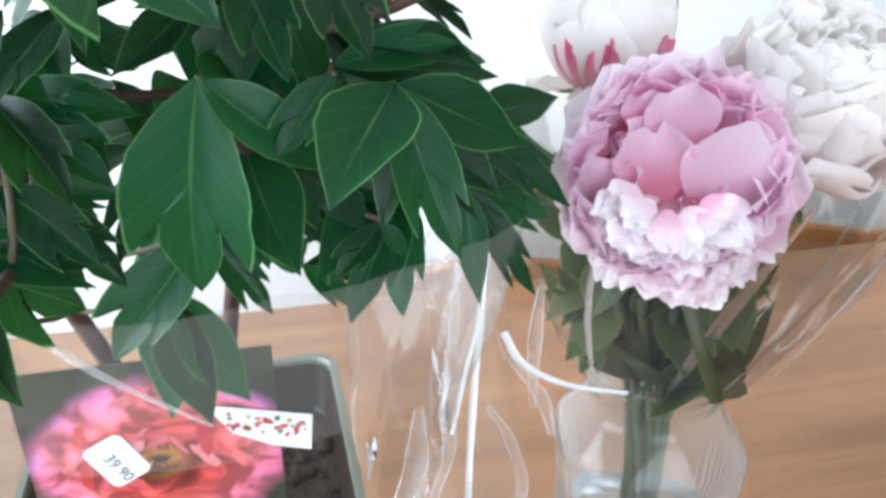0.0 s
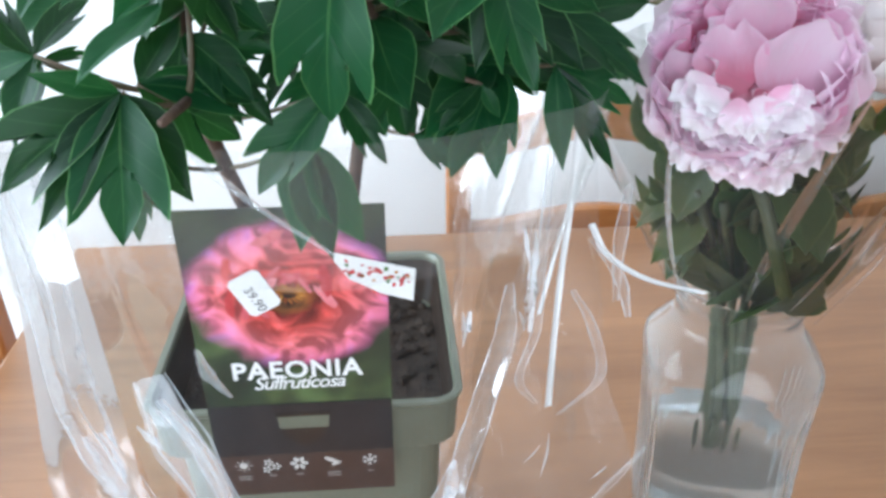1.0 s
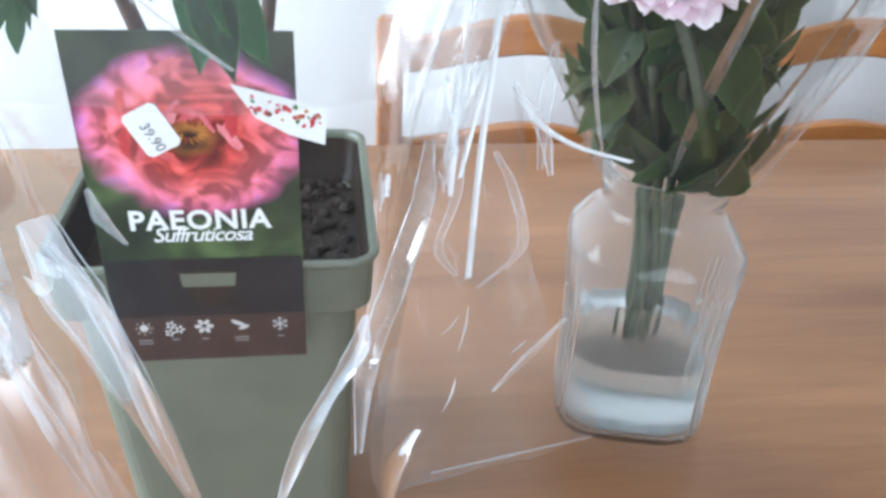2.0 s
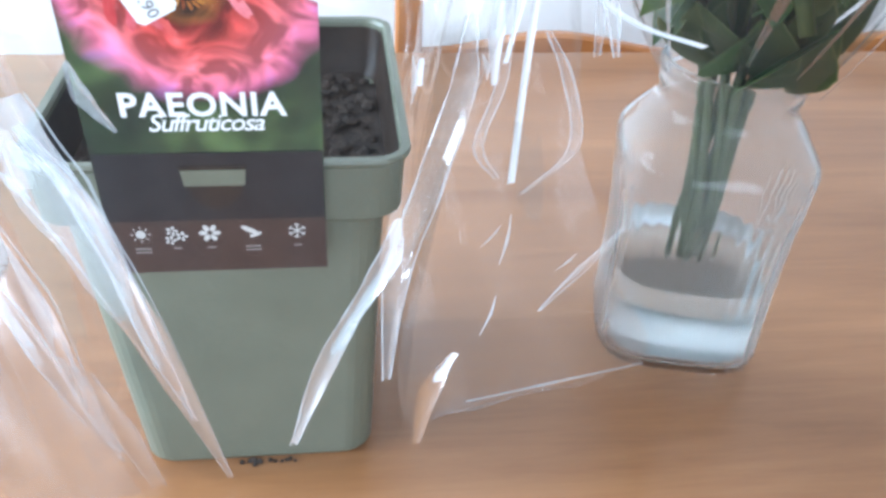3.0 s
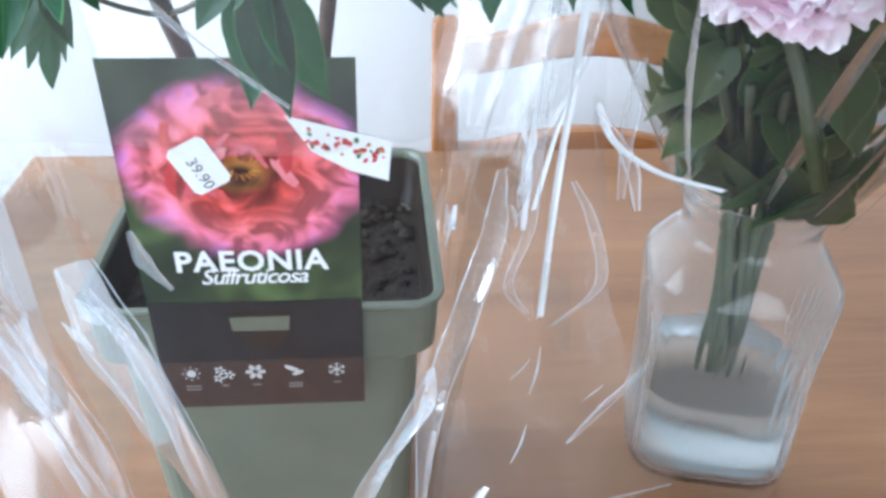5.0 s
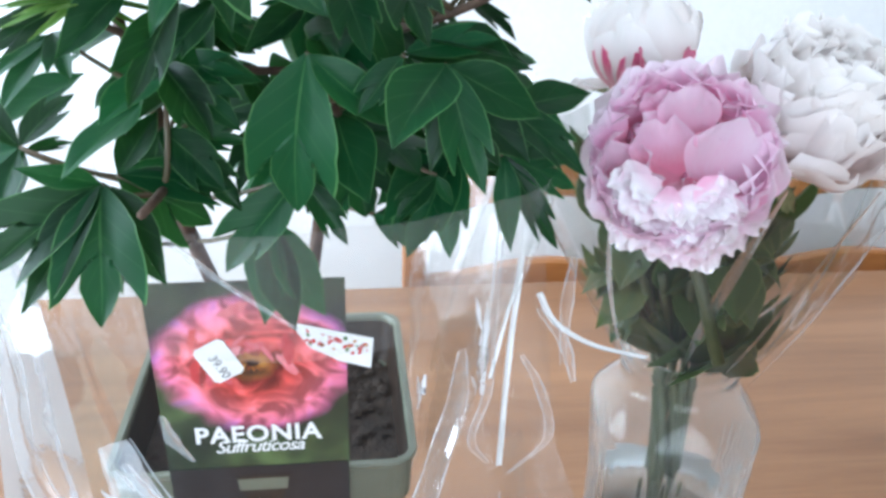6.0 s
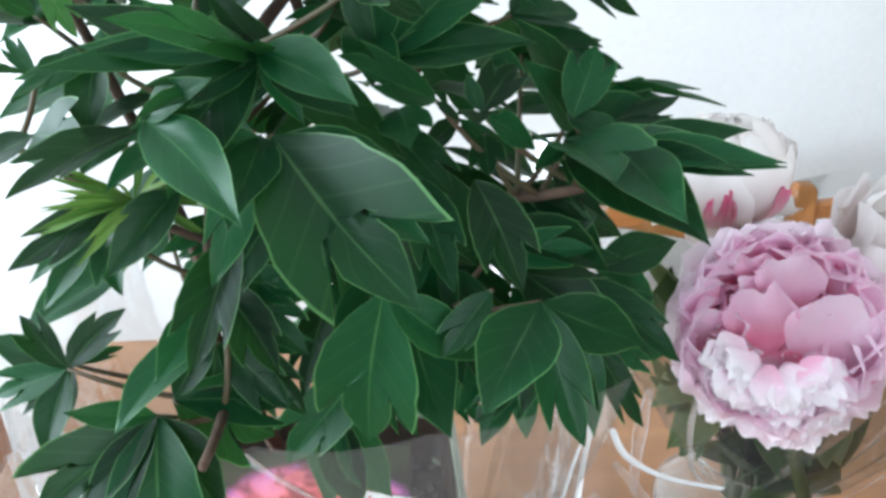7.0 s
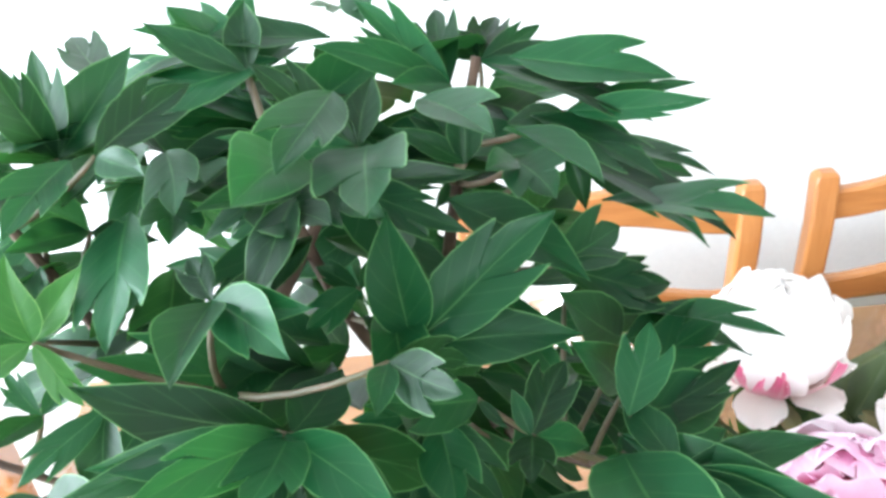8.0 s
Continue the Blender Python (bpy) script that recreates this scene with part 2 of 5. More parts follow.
def picture_material():
    """The printed photograph: a red peony with blurred edges before a dark garden."""
    m, t, b, _ = nodes_of("printed_photo")
    v = coords(t)
    sep = t.nodes.new("ShaderNodeSeparateXYZ")
    t.links.new(v, sep.inputs[0])
    x = sums(t, "DIVIDE", sums(t, "SUBTRACT", sep.outputs[0], 0.001), 0.053)
    y = sums(t, "DIVIDE", sums(t, "SUBTRACT", sep.outputs[1], 0.040), 0.044)
    r = sums(t, "SQRT", sums(t, "ADD", sums(t, "MULTIPLY", x, x), sums(t, "MULTIPLY", y, y)))
    folds = noise_of(t, v, 44.0, 2.0, 0.5, 1.6)
    soft = noise_of(t, v, 30.0, 2.0)
    r2 = sums(t, "ADD", r, sums(t, "MULTIPLY", sums(t, "SUBTRACT", folds, 0.5), 0.35))
    r2 = sums(t, "ADD", r2, sums(t, "MULTIPLY", sums(t, "SUBTRACT", soft, 0.5), 0.3))
    bloom = ramp(t, r2, [(0.05, (0.03, 0.012, 0.008)), (0.14, (0.42, 0.15, 0.03)), (0.24, (0.26, 0.02, 0.02)), (0.40, (0.74, 0.09, 0.08)),
                         (0.62, (0.80, 0.17, 0.19)), (0.82, (0.74, 0.18, 0.29)), (1.0, (0.42, 0.09, 0.26))])
    light = ramp(t, folds, [(0.40, (0.42, 0.40, 0.42)), (0.52, (1.0, 1.0, 1.0)), (0.66, (1.25, 1.7, 1.9))])
    bloom = mixed(t, 1.0, bloom, light, "MULTIPLY")
    garden = ramp(t, noise_of(t, v, 24.0, 2.0), [(0.35, (0.008, 0.016, 0.010)), (0.55, (0.030, 0.052, 0.022)), (0.7, (0.11, 0.17, 0.06))])
    edge = ramp(t, sums(t, "ADD", r, sums(t, "MULTIPLY", sums(t, "SUBTRACT", soft, 0.5), 0.5)), [(0.84, (0.0, 0.0, 0.0)), (1.14, (1.0, 1.0, 1.0))])
    grey = t.nodes.new("ShaderNodeRGBToBW")
    t.links.new(edge, grey.inputs[0])
    t.links.new(mixed(t, grey.outputs[0], bloom, garden), b.inputs["Base Color"])
    b.inputs["Roughness"].default_value = 0.3
    return m


PICTURE = picture_material()


def print_material(name, dark, light):
    m, t, b, _ = nodes_of(name)
    info = t.nodes.new("ShaderNodeObjectInfo")
    n = noise_of(t, coords(t), 160.0, 3.0)
    k = sums(t, "ADD", sums(t, "MULTIPLY", info.outputs["Random"], 0.55), sums(t, "MULTIPLY", n, 0.45))
    t.links.new(ramp(t, k, [(0.25, dark), (0.75, light)]), b.inputs["Base Color"])
    b.inputs["Roughness"].default_value = 0.3
    return m


PRINT_PINK = print_material("pink_print", (0.60, 0.08, 0.11), (0.82, 0.30, 0.33))
PRINT_CORAL = print_material("coral_print", (0.46, 0.025, 0.04), (0.72, 0.12, 0.11))
PRINT_GOLD = print_material("gold_print", (0.20, 0.03, 0.01), (0.55, 0.24, 0.04))


# ---------------------------------------------------------------- mesh helpers
def part(name, bm, material, parent=None, label="", smooth=False, at=None):
    me = bpy.data.meshes.new(name)
    bm.normal_update()
    bm.to_mesh(me)
    bm.free()
    me.materials.append(material)
    if smooth:
        me.shade_smooth()
    ob = new(name, me)
    ob.parent = parent
    if at is not None:
        ob.matrix_basis = at
    if label:
        ob["label"] = label
    return ob


def empty(name, m, label, category, group=""):
    ob = new(name)
    ob.matrix_basis = m
    ob.empty_display_size = 0.02
    return tagged(ob, label, category, group)


def box(bm, lo, hi, bevel=0.0, segments=2):
    mid = [(a + b) / 2 for a, b in zip(lo, hi)]
    size = [b - a for a, b in zip(lo, hi)]
    r = bmesh.ops.create_cube(bm, size=1.0, matrix=Matrix.Translation(mid) @ Matrix.Diagonal((*size, 1)))
    if bevel:
        edges = list({e for v in r["verts"] for e in v.link_edges})
        bmesh.ops.bevel(bm, geom=edges, offset=bevel, segments=segments, affect="EDGES", profile=0.5)
    return bm


def boxed(lo, hi, bevel=0.0, segments=2):
    return box(bmesh.new(), lo, hi, bevel, segments)


def skin(bm, rings, closed=True, cap_first=False, cap_last=False):
    rows = [[bm.verts.new(p) for p in ring] for ring in rings]
    n = len(rows[0])
    for a, b in zip(rows, rows[1:]):
        for i in range(n if closed else n - 1):
            j = (i + 1) % n
            bm.faces.new((a[i], a[j], b[j], b[i]))
    if cap_first:
        bm.faces.new(rows[0][::-1])
    if cap_last:
        bm.faces.new(rows[-1])
    return rows


def rounded(hx, hy, r, z, n=6, cx=0.0, cy=0.0):
    """A rounded rectangle of half sizes hx, hy at height z."""
    ring = []
    for k, (sx, sy) in enumerate(((1, 1), (-1, 1), (-1, -1), (1, -1))):
        for i in range(n + 1):
            a = radians(90 * k + 90 * i / n)
            ring.append(Vector((cx + sx * (hx - r) + r * math.cos(a), cy + sy * (hy - r) + r * math.sin(a), z)))
    return ring


def tube(points, radii, sides=8):
    """A tapering tube along a line of points, with closed ends."""
    bm = bmesh.new()
    pts = [Vector(p) for p in points]
    rings = []
    for i, p in enumerate(pts):
        d = (pts[min(i + 1, len(pts) - 1)] - pts[max(i - 1, 0)]).normalized()
        side = d.cross(Vector((0.31, 0.87, 0.38))).normalized()
        up = side.cross(d)
        r = radii[i] if isinstance(radii, (list, tuple)) else radii
        rings.append([p + r * (math.cos(2 * math.pi * k / sides) * side + math.sin(2 * math.pi * k / sides) * up) for k in range(sides)])
    skin(bm, rings, True, True, True)
    return bm


def bezier(a, b, c, d, n):
    a, b, c, d = (Vector(v) for v in (a, b, c, d))
    return [(1 - s) ** 3 * a + 3 * (1 - s) ** 2 * s * b + 3 * (1 - s) * s * s * c + s ** 3 * d for s in (i / n for i in range(n + 1))]


def shell(bm, distance):
    """Gives a sheet a thickness."""
    bmesh.ops.solidify(bm, geom=bm.faces[:], thickness=distance)
    return bm


def text_mesh(name, words, size, material, parent, m, shear=0.0, bold=0.0, spacing=1.0):
    c = bpy.data.curves.new(name, "FONT")
    c.body, c.size, c.align_x, c.align_y = words, size, "CENTER", "CENTER"
    c.shear, c.offset, c.extrude, c.space_character, c.resolution_u = shear, bold, 0.00005, spacing, 3
    tmp = bpy.data.objects.new(name, c)
    scene.collection.objects.link(tmp)
    me = bpy.data.meshes.new_from_object(tmp.evaluated_get(bpy.context.evaluated_depsgraph_get()))
    bpy.data.objects.remove(tmp)
    me.materials.clear()
    me.materials.append(material)
    ob = new(name, me)
    ob.parent, ob.matrix_basis = parent, m
    return ob


# ---------------------------------------------------------------- setting
def plain(name, lo, hi, material, bevel=0.0):
    return tagged(part(name, boxed(lo, hi, bevel), material), kind="structure")


def wall_with_window(name, paint, axis, plane, thick, lo, hi, w_lo, w_hi, z_lo, z_hi, window):
    """A wall across an axis, with one opening that goes through it, and the window's frame in it."""
    def put(u0, u1, z0, z1):
        a = [0, 0, z0]
        b = [0, 0, z1]
        a[axis], b[axis] = plane, plane + thick
        a[1 - axis], b[1 - axis] = u0, u1
        return tuple(a), tuple(b)
    bm = bmesh.new()
    for u0, u1, z0, z1 in ((lo, w_lo, -0.75, 1.85), (w_hi, hi, -0.75, 1.85), (w_lo, w_hi, -0.75, z_lo), (w_lo, w_hi, z_hi, 1.85)):
        box(bm, *put(u0, u1, z0, z1))
    tagged(part(name, bm, paint), kind="structure")
    root = new(window)
    tagged(root, "unseen white painted casement window in a plaster wall", "window", kind="structure")
    f = 0.05
    mid = (w_lo + w_hi) / 2
    for u0, u1, z0, z1 in ((w_lo, w_lo + f, z_lo, z_hi), (w_hi - f, w_hi, z_lo, z_hi), (w_lo + f, w_hi - f, z_lo, z_lo + f),
                           (w_lo + f, w_hi - f, z_hi - f, z_hi), (mid - f / 2, mid + f / 2, z_lo + f, z_hi - f)):
        a, b = put(u0, u1, z0, z1)
        a, b = list(a), list(b)
        a[axis], b[axis] = plane + thick * 0.3, plane + thick * 0.7
        part("window_frame", boxed(a, b, 0.006), WINDOW_PAINT, root)


plain("floor", (-1.8, -2.5, -0.80), (2.6, 1.2, -0.75), FLOOR_WOOD)
plain("ceiling", (-1.8, -2.5, 1.85), (2.6, 1.2, 1.9), PLASTER)
plain("wall_back", (-1.8, 1.02, -0.75), (2.6, 1.2, 1.85), PLASTER)
# unseen, toned down so that it throws back less light
plain("wall_right", (2.4, -2.3, -0.75), (2.6, 1.02, 1.85), UNSEEN_WALL_GREIGE)
wall_with_window("wall_left", PLASTER, 0, -1.7, 0.2, -2.3, 1.02, -0.72, 0.82, 0.05, 1.4, "window_1")
# unseen wall; its window is added to hold the fill lamp
wall_with_window("wall_front", UNSEEN_WALL_GREIGE, 1, -2.4, 0.2, -1.5, 2.4, -0.6, 1.0, 0.2, 1.5, "added_rear_window")
plain("baseboard", (-1.5, 1.0, -0.75), (2.4, 1.017, -0.67), WINDOW_PAINT, 0.004)


def table():
    root = empty("dining_table", pose(0, 0, 0), "orange-brown wooden dining table with visible grain under the pots", "table")
    part("tabletop", boxed((-0.345, -0.75, -0.03), (1.25, 0.612, 0.0), 0.004, 2), TABLE_WOOD, root)
    for x in (-0.285, 1.17):
        for y in (-0.67, 0.53):
            part("leg", boxed((x - 0.035, y - 0.035, -0.75), (x + 0.035, y + 0.035, -0.031), 0.006), CHAIR_WOOD, root)
    for y in (-0.67, 0.53):
        part("apron", boxed((-0.248, y - 0.012, -0.12), (1.133, y + 0.012, -0.031), 0.003), RAIL_WOOD, root)
    return root


table()


def rail(bm, x0, x1, z_mid, high, wave_top, wave_low, y0=-0.011, y1=0.011, n=20):
    """A back rail whose upper and lower edges swing in a shallow wave."""
    rings = []
    for i in range(n + 1):
        s = i / n
        x = x0 + (x1 - x0) * s
        up = z_mid + high / 2 + wave_top * math.cos(2 * math.pi * (s - 0.5))
        low = z_mid - high / 2 + wave_low * math.cos(2 * math.pi * (s - 0.5))
        c = 0.004
        rings.append([Vector(p) for p in ((x, y0, low + c), (x, y0 + c, low), (x, y1 - c, low), (x, y1, low + c),
                                          (x, y1, up - c), (x, y1 - c, up), (x, y0 + c, up), (x, y0, up - c))])
    skin(bm, rings, True, True, True)
    return bm


def chair():
    """Its back stands at y = 0, the seat runs towards -y; z = 0 is the table's height."""
    root = empty("dining_chair", pose(0, 0, 0), "orange-brown wooden dining chair with wavy rails at the table", "chair", "chairs round the table")
    w = 0.194
    for x in (-w, w):
        bm = bmesh.new()
        rings = [rounded(0.018, 0.014, 0.005, z, 3, x, y) for z, y in ((-0.74, 0.03), (-0.3, 0.0), (0.05, 0.012), (0.119, 0.022))]
        rings += [rounded(0.0165, 0.0125, 0.005, 0.127, 3, x, 0.022), rounded(0.011, 0.008, 0.004, 0.133, 3, x, 0.022)]
        skin(bm, rings, True, True, True)
        part("back_post", bm, CHAIR_WOOD, root)
    part("top_rail", rail(bmesh.new(), -w + 0.017, w - 0.017, 0.096, 0.052, 0.016, 0.013, 0.01, 0.03), RAIL_WOOD, root)
    part("lower_rail", rail(bmesh.new(), -w + 0.017, w - 0.017, -0.052, 0.05, 0.012, 0.004, 0.0, 0.02), RAIL_WOOD, root)
    part("seat", boxed((-0.195, -0.41, -0.31), (0.195, -0.016, -0.285), 0.008), RAIL_WOOD, root)
    for x in (-0.165, 0.165):
        part("front_leg", boxed((x - 0.018, -0.39, -0.74), (x + 0.018, -0.354, -0.312), 0.004), CHAIR_WOOD, root)
        part("side_rail", boxed((x - 0.01, -0.352, -0.36), (x + 0.01, -0.016, -0.312), 0.003), RAIL_WOOD, root)
    part("front_rail", boxed((-0.146, -0.382, -0.36), (0.146, -0.362, -0.312), 0.003), RAIL_WOOD, root)
    return root


first_chair = chair()
first_chair.matrix_basis = pose(0.344, 0.73, -0.012, 0, 0, -1)
copy_thing(first_chair, pose(0.846, 0.735, -0.014, 0, 0, -3))
copy_thing(first_chair, pose(-0.385, 0.268, -0.010, 0, 0, 90))
# ---------------------------------------------------------------- the potted peony
POT_H = 0.21


def pot():
    root = empty("plant_pot", pose(0, 0.085, 0), "square tapered sage green plastic plant pot on the table", "plant pot")
    bm = bmesh.new()
    outer = [(0.064, 0.0), (0.0658, 0.003), (0.0758, 0.173), (0.0762, 0.175), (0.0838, 0.177), (0.0852, 0.205), (0.0872, 0.207), (0.0876, 0.2085), (0.0872, POT_H)]
    inner = [(0.0835, POT_H), (0.0825, 0.208), (0.0815, 0.182), (0.0735, 0.165), (0.069, 0.10)]
    rings = [rounded(h, h + 0.0065 * max(0.0, 1 - z / 0.175), 0.016, z, 6, 0.003 * max(0.0, 1 - z / 0.175)) for h, z in outer] + [rounded(h, h, 0.013, z, 6) for h, z in inner]
    skin(bm, rings, True, True, True)
    part("pot_body", bm, POT_PLASTIC, root, smooth=False)
    # an added liner that carries the inside's shade in its colour
    bm = bmesh.new()
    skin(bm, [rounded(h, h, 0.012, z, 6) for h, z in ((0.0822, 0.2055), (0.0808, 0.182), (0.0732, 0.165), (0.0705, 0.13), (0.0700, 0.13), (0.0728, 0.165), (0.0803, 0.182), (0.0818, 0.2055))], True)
    part("inner_wall", bm, POT_INSIDE, root, "dark inside of the pot, shade put into its colour", True)
    bm = bmesh.new()
    rings = [[v + Vector((0, 0, 0.006 * noise.noise(v * 60))) for v in rounded(0.0785 * k, 0.0785 * k, 0.012 * k, 0.177 + 0.004 * (1 - k), 6)] for k in (1.0, 0.85, 0.7, 0.55, 0.4, 0.2, 0.05)]
    skin(bm, rings, True, False, True)
    part("soil", bm, SOIL, root, "dark crumbly peat", True)
    rnd = random.Random(4)
    bm = bmesh.new()
    for _ in range(240):
        x, y, s = rnd.uniform(-0.073, 0.073), rnd.uniform(-0.073, 0.073), rnd.uniform(0.0015, 0.005)
        bmesh.ops.create_icosphere(bm, subdivisions=1, radius=s, matrix=Matrix.Translation((x, y, 0.179)) @ Matrix.Diagonal((1, rnd.uniform(0.6, 1.4), 0.6, 1)))
    tagged(part("soil_crumbs", bm, SOIL, root), kind="stuff")


pot()


def spilt_soil():
    rnd = random.Random(12)
    bm = bmesh.new()
    for _ in range(16):
        x, y, r = rnd.gauss(0.004, 0.008), rnd.gauss(0.0095, 0.0015), rnd.uniform(0.0008, 0.0024)
        bmesh.ops.create_icosphere(bm, subdivisions=1, radius=r, matrix=Matrix.Translation((x, y, r * 0.55)) @ Matrix.Diagonal((rnd.uniform(0.8, 1.5), 1, 0.6, 1)))
    tagged(part("spilt_soil", bm, SOIL), "dark crumbs of peat spilt at the foot of the pot", "soil", kind="stuff")


spilt_soil()


def flat(outline, z0=0.0, z1=0.0003):
    """A thin card cut to an outline in x, y."""
    bm = bmesh.new()
    rows = [[bm.verts.new((x, y, z)) for x, y in outline] for z in (z0, z1)]
    n = len(outline)
    bm.faces.new(rows[0][::-1])
    bm.faces.new(rows[1])
    for i in range(n):
        j = (i + 1) % n
        bm.faces.new((rows[0][i], rows[0][j], rows[1][j], rows[1][i]))
    return bm


def disc(cx, cy, rx, ry, n=18, turn=0.0, wobble=0.0, seed=0):
    rnd = random.Random(seed)
    c, s = math.cos(turn), math.sin(turn)
    out = []
    for i in range(n):
        a = 2 * math.pi * i / n
        k = 1 + rnd.uniform(-wobble, wobble)
        x, y = rx * k * math.cos(a), ry * k * math.sin(a)
        out.append((cx + c * x - s * y, cy + s * x + c * y))
    return out


def plant_label():
    """The picture card that hangs on the front rim; its own plane is x, y with the face towards +z."""
    root = empty("plant_label", pose(0, -0.0125, 0.247, 92.5, 0, 0), "printed plant card with red peony picture on the pot rim", "plant label")
    half, top, low = 0.0475, 0.089, -0.090
    part("card", flat([(-half, low), (half, low), (half + 0.001, top), (-half - 0.001, top)], -0.0006, 0.0), PICTURE, root)
    part("dark_band", flat([(-half, -0.026), (-half, -0.061), (half, -0.061), (half, -0.026)][::-1], 0.0002, 0.0004), INK_DARK, root)
    part("icon_band", flat([(-half, low), (half, low), (half, -0.061), (-half, -0.061)], 0.0002, 0.0004), PRINT_BROWN, root)
    # the cut tongue through which the rim shows, its dark depth put into the colour
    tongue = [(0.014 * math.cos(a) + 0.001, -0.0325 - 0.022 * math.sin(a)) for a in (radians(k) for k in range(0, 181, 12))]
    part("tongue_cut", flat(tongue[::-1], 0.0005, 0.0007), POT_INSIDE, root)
    part("rim_strip", flat([(-0.0118, -0.0425), (0.0138, -0.0425), (0.0147, -0.0345), (-0.0127, -0.0345)], 0.0008, 0.001), POT_PLASTIC, root)
    # the printed flower: rings of petals round a gold heart
    rnd = random.Random(11)
    cx, cy = 0.001, 0.040
    z = 0.0005
    for i in range(16):
        a = rnd.uniform(0, 2 * math.pi)
        d = rnd.uniform(0.010, 0.034)
        px, py = cx + 1.15 * d * math.cos(a), cy + d * math.sin(a)
        s = rnd.uniform(0.004, 0.009)
        px = max(-half + s, min(half - s, px))
        ob = part("printed_petal", flat(disc(px, py, s, s * rnd.uniform(0.22, 0.4), 14, a + math.pi / 2 + rnd.uniform(-0.7, 0.7), 0.25, i), z, z + 0.000015), PRINT_PINK if i % 3 else PRINT_CORAL, root)
        z += 0.00002
    for i in range(16):
        a = 2 * math.pi * i / 16
        part("printed_petal", flat(disc(cx + 0.006 * math.cos(a), cy + 0.0045 * math.sin(a) + 0.003, 0.0022, 0.0007, 8, a + 0.4, 0.2, i), z, z + 0.000015), PRINT_GOLD, root)
        z += 0.00002
    z += 0.0002
    text_mesh("title", "PAEONIA", 0.0147, PRINT_WHITE, root, pose(0.0005, -0.0035, z), 0, 0.00042, 1.09)
    text_mesh("subtitle", "Suffruticosa", 0.0112, PRINT_WHITE, root, pose(0.001, -0.0115, z + 0.0002), 0.3, 0.00012, 0.9)
    # price sticker with notched corners, and the striped banner at the edge
    o = [(-0.0115, -0.0066), (-0.0095, -0.0086), (0.0095, -0.0086), (0.0115, -0.0066), (0.0115, 0.0066), (0.0095, 0.0086), (-0.0095, 0.0086), (-0.0115, 0.0066)]
    sticker = part("price_sticker", flat(o), PAPER, root, "white price sticker with notched corners", at=pose(-0.0155, 0.044, z, 0, 0, -62))
    text_mesh("price", "39.90", 0.0068, INK, sticker, pose(0.003, -0.0015, 0.0004))
    ban = part("corner_banner", flat([(0.020, 0.066), (0.062, 0.054), (0.0605, 0.036), (0.045, 0.041), (0.030, 0.050)], z, z + 0.0003), PAPER, root, "white paper strip with small red marks")
    for i in range(34):
        x = rnd.uniform(0.028, 0.059)
        hi = 0.0645 - 0.0118 * (x - 0.022) / 0.04 - 0.002
        y = rnd.uniform(hi - 0.0085, hi)
        part("printed_mark", flat(disc(x, y, rnd.uniform(0.0006, 0.0016), rnd.uniform(0.0005, 0.0013), 8, rnd.uniform(0, 3), 0.2, i), z + 0.0004, z + 0.0005),
             PRINT_RED if i % 3 else (PRINT_GREEN if i % 2 else PRINT_GOLD), ban)
    # care symbols
    zi = 0.0006
    sun = bmesh.new()
    for pts in [disc(-0.034, -0.068, 0.0022, 0.0022, 14)] + [disc(-0.034 + 0.0038 * math.cos(a), -0.068 + 0.0038 * math.sin(a), 0.0008, 0.0003, 6, a) for a in (k * math.pi / 4 for k in range(8))]:
        merge(sun, flat(pts, zi, zi + 0.0001))
    part("sun_symbol", sun, PRINT_GREY, root)
    bm = bmesh.new()
    for cx0, cy0 in ((-0.0205, -0.0665), (-0.0165, -0.0695), (-0.0215, -0.0715)):
        for k in range(5):
            a = k * 2 * math.pi / 5
            merge(bm, flat(disc(cx0 + 0.0017 * math.cos(a), cy0 + 0.0017 * math.sin(a), 0.0011, 0.0007, 8, a), zi, zi + 0.0001))
    part("blossom_symbol", bm, PRINT_GREY, root)
    bm = bmesh.new()
    for k in range(6):
        a = k * math.pi / 3
        merge(bm, flat(disc(-0.004 + 0.003 * math.cos(a), -0.068 + 0.003 * math.sin(a), 0.0019, 0.0012, 10, a), zi, zi + 0.0001))
    part("flower_symbol", bm, PRINT_GREY, root)
    bm = bmesh.new()
    merge(bm, flat(disc(0.0135, -0.0668, 0.0042, 0.0013, 12, -0.5), zi, zi + 0.0001))
    merge(bm, flat(disc(0.016, -0.0695, 0.003, 0.001, 12, 0.4), zi, zi + 0.0001))
    part("leaf_symbol", bm, PRINT_GREY, root)
    bm = bmesh.new()
    for k in range(3):
        a = k * math.pi / 3 + 0.5
        merge(bm, flat(disc(0.0345, -0.068, 0.0045, 0.0004, 8, a), zi, zi + 0.0001))
    for k in range(6):
        a = k * math.pi / 3 + 0.5
        merge(bm, flat(disc(0.0345 + 0.0034 * math.cos(a), -0.068 + 0.0034 * math.sin(a), 0.0004, 0.0013, 8, a), zi, zi + 0.0001))
    part("frost_symbol", bm, PRINT_GREY, root)
    for x, w in ((-0.034, 0.0035), (-0.019, 0.0018), (-0.004, 0.002), (0.0145, 0.0035), (0.0345, 0.0018)):
        part("caption_bar", flat([(x - w, -0.0765), (x + w, -0.0765), (x + w, -0.0757), (x - w, -0.0757)], zi, zi + 0.0001), CAPTION, root)
        if w > 0.003:
            part("caption_bar", flat([(x - w, -0.0785), (x + w, -0.0785), (x + w, -0.0777), (x - w, -0.0777)], zi, zi + 0.0001), CAPTION, root)


def merge(bm, other):
    me = bpy.data.meshes.new("piece")
    other.to_mesh(me)
    other.free()
    bm.from_mesh(me)
    bpy.data.meshes.remove(me)


